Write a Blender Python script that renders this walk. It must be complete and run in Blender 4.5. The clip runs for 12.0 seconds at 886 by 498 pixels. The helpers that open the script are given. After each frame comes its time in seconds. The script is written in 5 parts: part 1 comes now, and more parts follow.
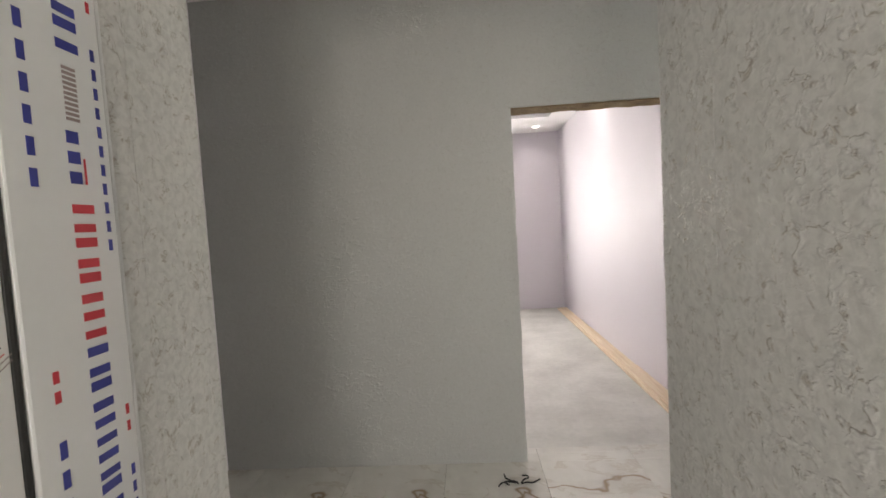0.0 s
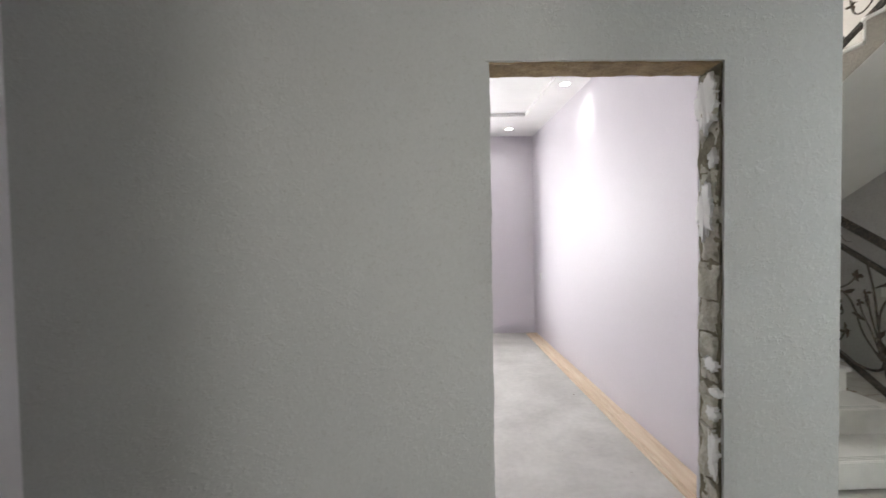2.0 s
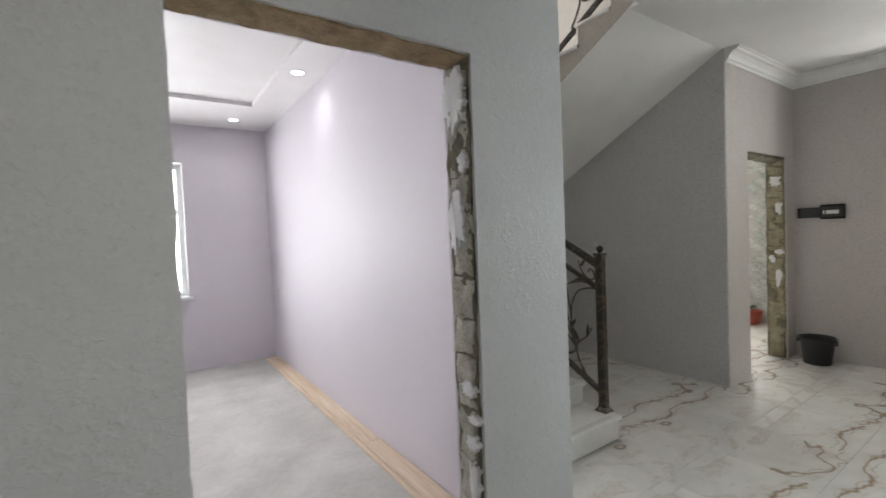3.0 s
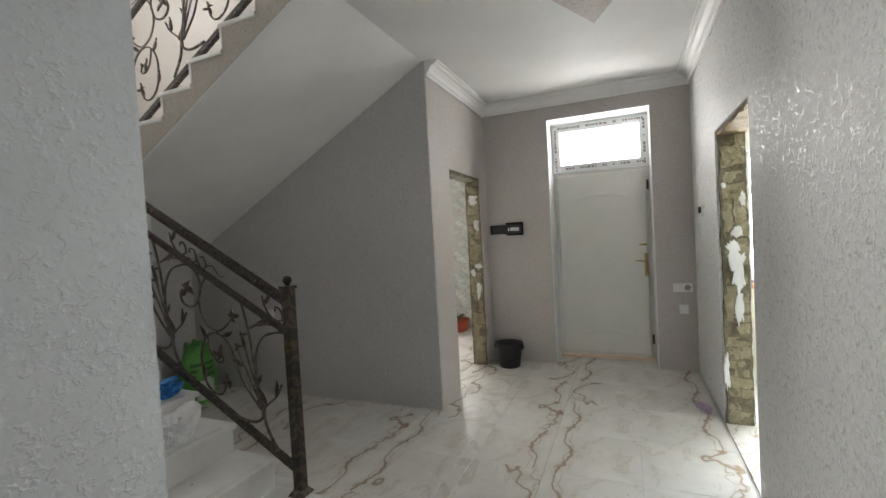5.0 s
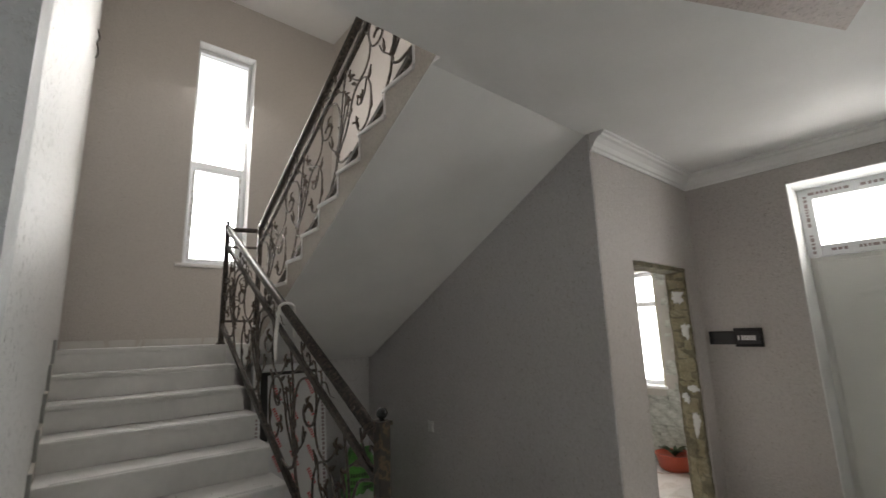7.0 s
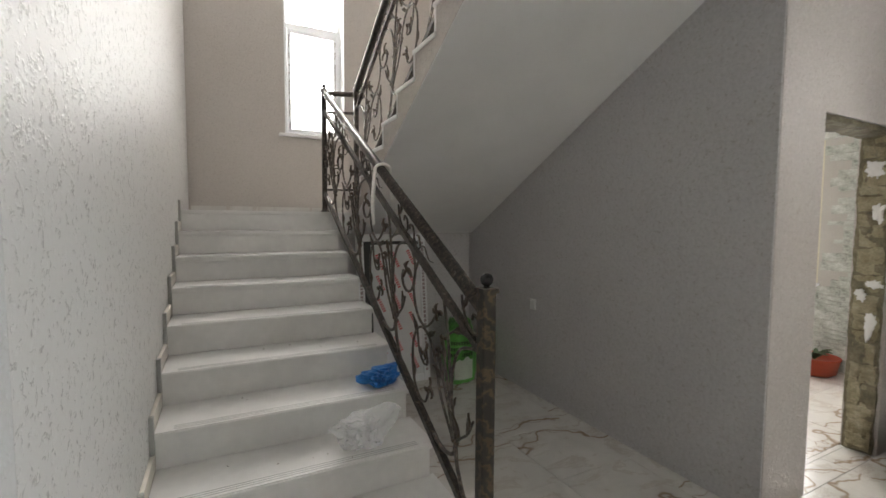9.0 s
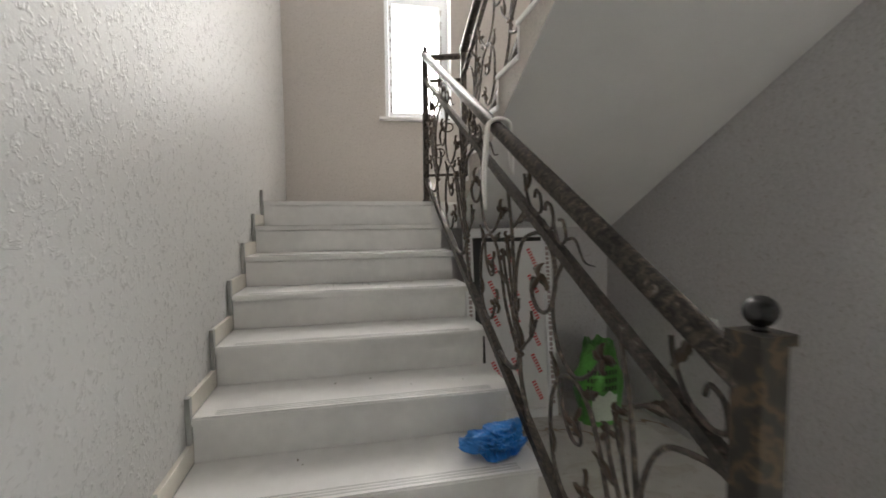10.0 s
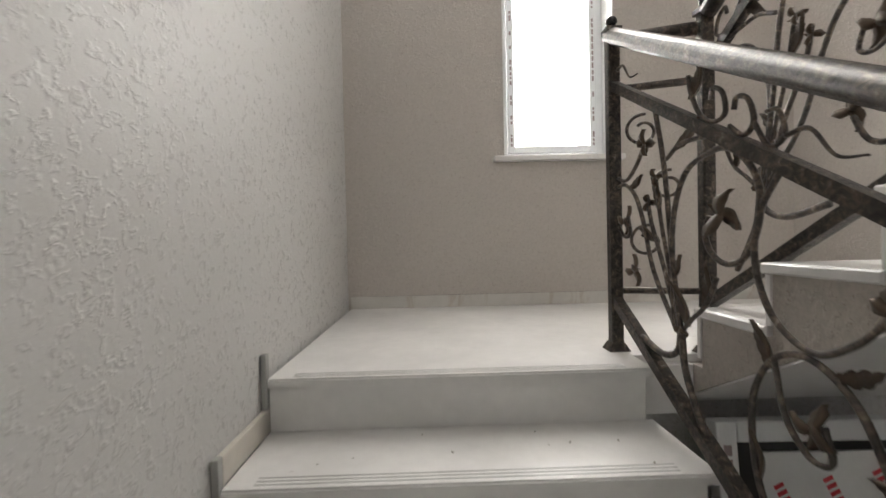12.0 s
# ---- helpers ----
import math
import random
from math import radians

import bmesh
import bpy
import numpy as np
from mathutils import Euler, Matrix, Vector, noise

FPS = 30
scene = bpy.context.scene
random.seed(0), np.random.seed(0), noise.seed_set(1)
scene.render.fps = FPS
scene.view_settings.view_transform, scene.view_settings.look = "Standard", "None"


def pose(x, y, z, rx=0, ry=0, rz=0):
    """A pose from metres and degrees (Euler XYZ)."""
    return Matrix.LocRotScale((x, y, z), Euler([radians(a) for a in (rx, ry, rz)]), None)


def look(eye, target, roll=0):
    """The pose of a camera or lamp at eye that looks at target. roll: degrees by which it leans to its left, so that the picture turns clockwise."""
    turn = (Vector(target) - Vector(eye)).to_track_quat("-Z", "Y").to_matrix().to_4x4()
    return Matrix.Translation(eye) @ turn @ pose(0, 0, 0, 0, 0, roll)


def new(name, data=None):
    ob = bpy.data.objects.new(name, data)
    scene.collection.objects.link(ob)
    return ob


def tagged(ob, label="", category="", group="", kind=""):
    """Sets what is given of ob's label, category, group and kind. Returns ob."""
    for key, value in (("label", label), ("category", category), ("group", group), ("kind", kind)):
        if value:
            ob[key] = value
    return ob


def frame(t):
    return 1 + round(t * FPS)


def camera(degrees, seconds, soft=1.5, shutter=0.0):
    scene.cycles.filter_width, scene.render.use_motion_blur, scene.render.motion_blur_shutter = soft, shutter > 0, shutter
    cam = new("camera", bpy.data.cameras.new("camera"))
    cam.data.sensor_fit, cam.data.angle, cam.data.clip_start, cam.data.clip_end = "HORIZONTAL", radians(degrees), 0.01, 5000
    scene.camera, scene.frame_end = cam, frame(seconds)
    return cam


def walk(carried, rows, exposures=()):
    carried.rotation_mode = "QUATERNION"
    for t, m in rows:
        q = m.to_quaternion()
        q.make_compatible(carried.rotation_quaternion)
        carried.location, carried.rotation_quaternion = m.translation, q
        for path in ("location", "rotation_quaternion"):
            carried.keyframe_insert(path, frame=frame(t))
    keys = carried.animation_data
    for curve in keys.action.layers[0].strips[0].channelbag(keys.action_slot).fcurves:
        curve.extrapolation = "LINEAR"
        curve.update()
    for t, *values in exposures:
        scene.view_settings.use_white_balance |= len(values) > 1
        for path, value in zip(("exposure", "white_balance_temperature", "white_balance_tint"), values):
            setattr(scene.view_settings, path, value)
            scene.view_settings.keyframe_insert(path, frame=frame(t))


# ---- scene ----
cam = camera(90.7, 12.0, 1.5, 0.2)
PATH = [
    (0, (0.239, 1.214, 1.553), (0.132, 3.208, 1.438), -3.3),
    (0.5, (0.2, 1.309, 1.559), (-0.012, 3.296, 1.479), -4.2),
    (1, (0.209, 1.566, 1.512), (0.0, 3.554, 1.443), -3.7),
    (1.5, (0.26, 1.844, 1.504), (0.144, 3.839, 1.422), -3.5),
    (2, (0.297, 2.115, 1.513), (0.353, 4.113, 1.452), -1.0),
    (2.5, (0.319, 2.398, 1.526), (1.063, 4.253, 1.453), -1.9),
    (2.8, (0.38, 2.574, 1.544), (1.4, 4.293, 1.482), -3.0),
    (3, (0.484, 2.623, 1.548), (1.61, 4.275, 1.481), -2.3),
    (3.3, (0.597, 2.743, 1.579), (1.961, 4.204, 1.498), -2.1),
    (3.5, (0.669, 2.801, 1.563), (2.188, 4.1, 1.487), -2.3),
    (3.7, (0.74, 2.813, 1.518), (2.377, 3.96, 1.481), -1.5),
    (5.3, (1.536, 2.913, 1.609), (3.38, 3.684, 1.539), -3.3),
    (5.5, (1.648, 2.931, 1.615), (3.482, 3.726, 1.558), -3.6),
    (6, (1.902, 2.943, 1.695), (3.687, 3.828, 1.869), -3.6),
    (6.5, (2.059, 2.927, 1.734), (3.658, 4.09, 2.035), -2.6),
    (7, (2.182, 2.881, 1.735), (3.443, 4.385, 2.115), -1.8),
    (7.5, (2.222, 2.865, 1.725), (3.279, 4.525, 2.079), -1.3),
    (7.7, (2.245, 2.879, 1.705), (3.305, 4.557, 1.954), -1.4),
    (9.3, (2.413, 3.447, 1.612), (3.226, 5.268, 1.463), -0.1),
    (9.5, (2.459, 3.623, 1.605), (3.188, 5.479, 1.453), -0.6),
    (10, (2.642, 4.096, 1.539), (3.075, 6.045, 1.419), -0.6),
    (10.5, (2.673, 4.743, 1.555), (2.825, 6.737, 1.489), 0.5),
    (11, (2.625, 5.282, 1.772), (2.741, 7.278, 1.713), 1.1),
    (11.5, (2.594, 5.619, 1.958), (2.651, 7.618, 1.924), -2.3),
    (12, (2.612, 5.976, 2.118), (2.658, 7.975, 2.081), -1.3),
]
EXPOSURES = [(0.0, 0.40, 7050, 10), (0.6, 0.50, 6500, 10), (1.4, 0.52, 6600, 9), (2.2, 0.42, 6450, 8), (3.0, 0.2, 6350, 9), (3.5, -0.2, 6350, 9), (5.5, 0.2, 6450, 10), (6.2, -0.24, 6700, 11), (7.0, -0.36, 6550, 11), (7.7, -0.1, 6550, 11), (9.4, 0.28, 6550, 11), (10.2, 0.34, 6500, 11), (11.0, 0.24, 6450, 11), (12.0, 0.06, 6520, 11)]
walk(cam, [(t, look(eye, target, roll)) for t, eye, target, roll in PATH], EXPOSURES)

# plan, in metres
WEST, EAST, SOUTH, NORTH = -1.42, 6.635, 2.238, 3.958
STAIR_W, STAIR_E, STAIR_N = 2.07, 4.965, 8.76
KITCHEN_S = 4.495
CEIL, UPPER = 3.15, 6.36
RISER, LANDING = 0.17, 1.70
DOOR_N = (0.558, 1.547, -0.05, 2.235)
DOOR_S = (4.33, 5.32, -0.05, 2.25)
DOOR_K = (5.43, 6.38, -0.05, 2.22)
DOOR_START = (-0.383, 0.69, -0.05, 2.6)
DOOR_E = (2.62, 3.72, -0.05, 2.875)
WIN_STAIR = (3.08, 3.79, 2.64, 5.6)
WIN_ROOM = (-0.75, 0.91, 0.91, 2.54)
WIN_KITCHEN = (5.72, 7.0, 0.94, 2.53)
WIN_SOUTH = (0.1, 1.77, 0.92, 2.29)

# ---- world and light ----
world = bpy.data.worlds.new("sky")
scene.world = world
world.use_nodes = True
sky = world.node_tree.nodes.new("ShaderNodeTexSky")
sky.sky_type, sky.sun_disc = "NISHITA", False
sky.sun_elevation, sky.sun_rotation = radians(40), radians(200)
world.node_tree.links.new(sky.outputs[0], world.node_tree.nodes["Background"].inputs[0])
world.node_tree.nodes["Background"].inputs[1].default_value = 0.1


def window_light(name, place, target, w, h, watts, color=(1.0, 0.972, 0.925)):
    """Daylight of the sky, standing in a window's opening."""
    lamp = bpy.data.lights.new(name, "AREA")
    lamp.shape, lamp.size, lamp.size_y, lamp.energy, lamp.color = "RECTANGLE", w, h, watts, color
    ob = new(name, lamp)
    ob.matrix_world = look(place, target)
    return ob


window_light("daylight_stair", (3.435, 9.12, 4.2), (3.435, 4.0, 1.6), 0.9, 3.1, 118)
window_light("daylight_transom", (7.2, 3.17, 2.57), (0, 3.17, 3.7), 1.25, 0.75, 42)
window_light("daylight_room", (0.08, 9.08, 1.72), (0.08, 0, 1.72), 1.8, 1.75, 98, (1.0, 0.97, 0.98))
window_light("daylight_south_room", (7.0, 0.93, 1.62), (0, 0.93, 1.62), 1.8, 1.5, 320, (0.90, 0.97, 1.0))
# added fill shining through the south doorway; its window is invented
window_light("daylight_south_wall", (4.3, -2.65, 1.7), (4.3, 5, 1.7), 2.3, 1.7, 45)
window_light("daylight_kitchen", (8.75, 6.35, 1.74), (0, 6.35, 1.74), 1.6, 1.75, 125)
window_light("daylight_vestibule", (0.15, -1.3, 1.9), (0.15, 5, 1.7), 0.9, 1.2, 30)
# added fill for the stairwell; no upstairs window is known
window_light("daylight_upstairs", (3.5, 4.25, 5.2), (3.5, 8.7, 3.0), 1.8, 1.2, 15)

# ---- materials ----


def nodes_of(name):
    m = bpy.data.materials.new(name)
    m.use_nodes = True
    return m, m.node_tree.nodes, m.node_tree.links, m.node_tree.nodes["Principled BSDF"]


def coords(n, l, scale=(1, 1, 1), kind="Object"):
    tc, mp = n.new("ShaderNodeTexCoord"), n.new("ShaderNodeMapping")
    mp.inputs["Scale"].default_value = scale
    l.new(tc.outputs[kind], mp.inputs[0])
    return mp.outputs[0]


def noise_tex(n, l, vec, scale, detail=4, rough=0.55, dist=0.0):
    t = n.new("ShaderNodeTexNoise")
    t.inputs["Scale"].default_value, t.inputs["Detail"].default_value = scale, detail
    t.inputs["Roughness"].default_value, t.inputs["Distortion"].default_value = rough, dist
    l.new(vec, t.inputs["Vector"])
    return t.outputs[0]


def ramp(n, l, fac, stops):
    r = n.new("ShaderNodeValToRGB")
    while len(r.color_ramp.elements) < len(stops):
        r.color_ramp.elements.new(0.5)
    for e, (p, c) in zip(r.color_ramp.elements, stops):
        e.position, e.color = p, (*c, 1)
    l.new(fac, r.inputs[0])
    return r.outputs[0]


def mix(n, l, fac, a, b, mode="MIX"):
    x = n.new("ShaderNodeMix")
    x.data_type, x.blend_type = "RGBA", mode
    for socket, v in ((x.inputs[0], fac), (x.inputs[6], a), (x.inputs[7], b)):
        if isinstance(v, (int, float)):
            socket.default_value = v
        elif isinstance(v, tuple):
            socket.default_value = (*v, 1)
        else:
            l.new(v, socket)
    return x.outputs[2]


def math_node(n, l, op, a, b=0.0, c=0.0):
    x = n.new("ShaderNodeMath")
    x.operation = op
    for socket, v in zip(x.inputs, (a, b, c)):
        if isinstance(v, (int, float)):
            socket.default_value = v
        else:
            l.new(v, socket)
    return x.outputs[0]


def bump(n, l, p, height, strength, dist=0.01):
    b = n.new("ShaderNodeBump")
    b.inputs["Strength"].default_value, b.inputs["Distance"].default_value = strength, dist
    l.new(height, b.inputs["Height"])
    l.new(b.outputs[0], p.inputs["Normal"])


def plain(name, color, rough=0.5, metal=0.0, vary=0.08, grain=60.0, relief=0.15, dist=0.002):
    """A surface of one colour with slight stains and grain."""
    m, n, l, p = nodes_of(name)
    v = coords(n, l)
    dark = tuple(c * (1 - 2 * vary) for c in color)
    light = tuple(min(1, c * (1 + vary)) for c in color)
    big, fine = noise_tex(n, l, v, 2.3, 5), noise_tex(n, l, v, grain, 3)
    l.new(mix(n, l, 0.25, ramp(n, l, big, [(0.3, dark), (0.7, light)]), ramp(n, l, fine, [(0.3, dark), (0.7, light)])), p.inputs["Base Color"])
    p.inputs["Roughness"].default_value, p.inputs["Metallic"].default_value = rough, metal
    if relief:
        bump(n, l, p, fine, relief, dist)
    return m


def wallpaper(name, color, rough=0.5, relief=0.6, worn=0.12, scale=1.0, gloss=0.24, edge_shade=(0.40, 0.33, 0.25)):
    """Embossed vinyl wallpaper: a soft trowelled ground with short glossy curled flakes, their thin shadows painted as
    brown edges.
    """
    m, n, l, p = nodes_of(name)
    v = coords(n, l)
    bent = mix(n, l, 0.035, v, noise_tex(n, l, v, 22 * scale, 3), "ADD")
    field = noise_tex(n, l, bent, 25 * scale, 3, 0.55, 0.9)
    patch = noise_tex(n, l, v, 41 * scale, 2, 0.5)
    raised = ramp(n, l, field, [(0.50, (0, 0, 0)), (0.545, (1, 1, 1)), (0.64, (0.55, 0.55, 0.55))])
    keep = ramp(n, l, patch, [(0.42, (0, 0, 0)), (0.56, (1, 1, 1))])
    flake = mix(n, l, 1.0, raised, keep, "MULTIPLY")
    # crease shade beside each flake, painted into the colour; worn sets its strength
    edge = ramp(n, l, field, [(0.485, (0, 0, 0)), (0.512, (1, 1, 1)), (0.545, (0, 0, 0))])
    edge = mix(n, l, 1.0, edge, ramp(n, l, patch, [(0.50, (0, 0, 0)), (0.60, (1, 1, 1))]), "MULTIPLY")
    ground = noise_tex(n, l, bent, 60 * scale, 3, 0.55, 0.4)
    fine = noise_tex(n, l, v, 340, 2)
    height = mix(n, l, 0.06, mix(n, l, 0.30, flake, ground), fine)
    dark, light = tuple(c * (1 - worn) for c in color), tuple(min(1, c * (1 + worn * 0.3)) for c in color)
    tint = ramp(n, l, noise_tex(n, l, v, 1.1, 5), [(0.3, tuple(c * 0.95 for c in color)), (0.7, color)])
    base = mix(n, l, 0.5, tint, ramp(n, l, ground, [(0.35, dark), (0.6, light)]))
    base = mix(n, l, math_node(n, l, "MULTIPLY", flake, 0.35), base, light)
    l.new(mix(n, l, math_node(n, l, "MULTIPLY", edge, min(1.0, worn * 2.6)), base, tuple(c * k for c, k in zip(color, edge_shade))), p.inputs["Base Color"])
    l.new(ramp(n, l, flake, [(0.25, (rough,) * 3), (0.85, (gloss,) * 3)]), p.inputs["Roughness"])
    bump(n, l, p, height, relief, 0.007)
    return m


def marble(name, base, vein, rough=0.16):
    """Pale marble-look porcelain: soft grey cloud and wandering brown veins, one print a tile."""
    m, n, l, p = nodes_of(name)
    tc = n.new("ShaderNodeTexCoord")
    info = n.new("ShaderNodeObjectInfo")
    v = tc.outputs["Object"]
    shift = n.new("ShaderNodeCombineXYZ")
    flip = math_node(n, l, "MULTIPLY", math_node(n, l, "ROUND", math_node(n, l, "MULTIPLY", info.outputs["Random"], 3.0)), 7.3)
    l.new(flip, shift.inputs[2])
    add = n.new("ShaderNodeVectorMath")
    l.new(v, add.inputs[0])
    l.new(shift.outputs[0], add.inputs[1])
    w = add.outputs[0]
    sep = n.new("ShaderNodeSeparateXYZ")
    l.new(v, sep.inputs[0])
    cloud = noise_tex(n, l, w, 3.2, 6, 0.6, 0.6)
    color = ramp(n, l, cloud, [(0.35, tuple(c * 0.86 for c in base)), (0.65, base)])

    def line(centre, wander, scale, width, seed):
        off = n.new("ShaderNodeVectorMath")
        off.inputs[1].default_value = (0, 0, seed)
        l.new(w, off.inputs[0])
        bend = math_node(n, l, "MULTIPLY", math_node(n, l, "SUBTRACT", noise_tex(n, l, off.outputs[0], scale, 3, 0.5), 0.5), wander)
        d = math_node(n, l, "ABSOLUTE", math_node(n, l, "SUBTRACT", math_node(n, l, "ADD", sep.outputs[1], bend), centre))
        return ramp(n, l, d, [(0.0, (1, 1, 1)), (width * 0.35, (0.75, 0.75, 0.75)), (width, (0.12, 0.12, 0.12)), (width * 5, (0, 0, 0))])

    for centre, wander, scale, width, seed in ((0.17, 0.8, 2.2, 0.017, 1.0), (0.22, 0.6, 3.0, 0.004, 5.0)):
        color = mix(n, l, line(centre, wander, scale, width, seed), color, vein)
    stretch = n.new("ShaderNodeMapping")
    stretch.inputs["Scale"].default_value = (2.6, 4.6, 1.0)
    stretch.inputs["Rotation"].default_value = (0, 0, 0.6)
    l.new(w, stretch.inputs[0])
    smoke = noise_tex(n, l, stretch.outputs[0], 1.0, 6, 0.65, 1.2)
    color = mix(n, l, ramp(n, l, smoke, [(0.54, (0, 0, 0)), (0.585, (0.55, 0.55, 0.55)), (0.63, (0.05, 0.05, 0.05)), (0.74, (0.5, 0.5, 0.5))]), color, tuple(0.45 * a + 0.55 * b for a, b in zip(base, vein)))
    dust = noise_tex(n, l, coords(n, l, (1, 1, 1)), 5, 4, 0.55)
    l.new(color, p.inputs["Base Color"])
    rr = ramp(n, l, dust, [(0.35, (rough,) * 3), (0.75, (rough + 0.09,) * 3)])
    l.new(rr, p.inputs["Roughness"])
    return m


def stone(name, a, b, c, rough=0.9):
    """Rough hewn limestone, pitted, varied block by block."""
    m, n, l, p = nodes_of(name)
    v = coords(n, l)
    info = n.new("ShaderNodeObjectInfo")
    big, fine = noise_tex(n, l, v, 11, 6, 0.7), noise_tex(n, l, v, 85, 5, 0.7)
    col = ramp(n, l, big, [(0.3, a), (0.52, b), (0.72, c)])
    col = mix(n, l, 0.16, col, ramp(n, l, info.outputs["Random"], [(0.0, a), (0.5, b), (1.0, c)]))
    col = mix(n, l, 0.5, col, ramp(n, l, fine, [(0.3, (0.45, 0.43, 0.38)), (0.6, (1, 1, 1))]), "MULTIPLY")
    l.new(col, p.inputs["Base Color"])
    p.inputs["Roughness"].default_value = rough
    bump(n, l, p, mix(n, l, 0.5, big, fine), 0.9, 0.012)
    return m


def glass(name, color=(0.95, 0.97, 0.97), rough=0.0):
    m, n, l, p = nodes_of(name)
    p.inputs["Base Color"].default_value = (*color, 1)
    p.inputs["Transmission Weight"].default_value, p.inputs["Roughness"].default_value, p.inputs["IOR"].default_value = 1.0, rough, 1.45
    return m


def iron(name, grain, lift):
    """Black wrought iron brushed with worn copper and gold, silver glints painted in as pale patches."""
    m, n, l, p = nodes_of(name)
    v = coords(n, l)
    patch = noise_tex(n, l, v, grain, 5, 0.7, 0.8)
    fine = noise_tex(n, l, v, 190, 3)
    # the last, palest stop paints silver glints into the base colour
    shades = [(0.36, (0.045, 0.040, 0.037)), (0.50, (0.09, 0.08, 0.072)), (0.61, (0.19, 0.15, 0.115)), (0.72, (0.42, 0.39, 0.36))]
    l.new(ramp(n, l, patch, [(q, tuple(x * lift for x in c)) for q, c in shades]), p.inputs["Base Color"])
    p.inputs["Metallic"].default_value = 0.65
    l.new(ramp(n, l, fine, [(0.3, (0.3,) * 3), (0.7, (0.5,) * 3)]), p.inputs["Roughness"])
    bump(n, l, p, patch, 0.4, 0.004)
    return m


def banded_iron():
    """Black iron with brushed copper bands winding up it."""
    m, n, l, p = nodes_of("copper_banded_iron")
    v = coords(n, l, (1, 1, 1))
    wave = n.new("ShaderNodeTexWave")
    wave.bands_direction = "DIAGONAL"
    for key, val in (("Scale", 6.0), ("Distortion", 9.0), ("Detail", 3.0), ("Detail Scale", 3.0)):
        wave.inputs[key].default_value = val
    l.new(v, wave.inputs[0])
    l.new(ramp(n, l, wave.outputs["Fac"], [(0.35, (0.045, 0.04, 0.036)), (0.78, (0.075, 0.06, 0.045)), (0.95, (0.12, 0.088, 0.056))]), p.inputs["Base Color"])
    p.inputs["Metallic"].default_value, p.inputs["Roughness"].default_value = 0.6, 0.42
    bump(n, l, p, noise_tex(n, l, v, 60, 4), 0.3, 0.003)
    return m


def wood(name, a, b, along="Y"):
    m, n, l, p = nodes_of(name)
    s = (18, 1.2, 18) if along == "Y" else (1.2, 18, 18)
    g = noise_tex(n, l, coords(n, l, s), 2.0, 6, 0.6, 0.5)
    l.new(ramp(n, l, g, [(0.3, a), (0.7, b)]), p.inputs["Base Color"])
    p.inputs["Roughness"].default_value = 0.7
    bump(n, l, p, g, 0.25, 0.003)
    return m


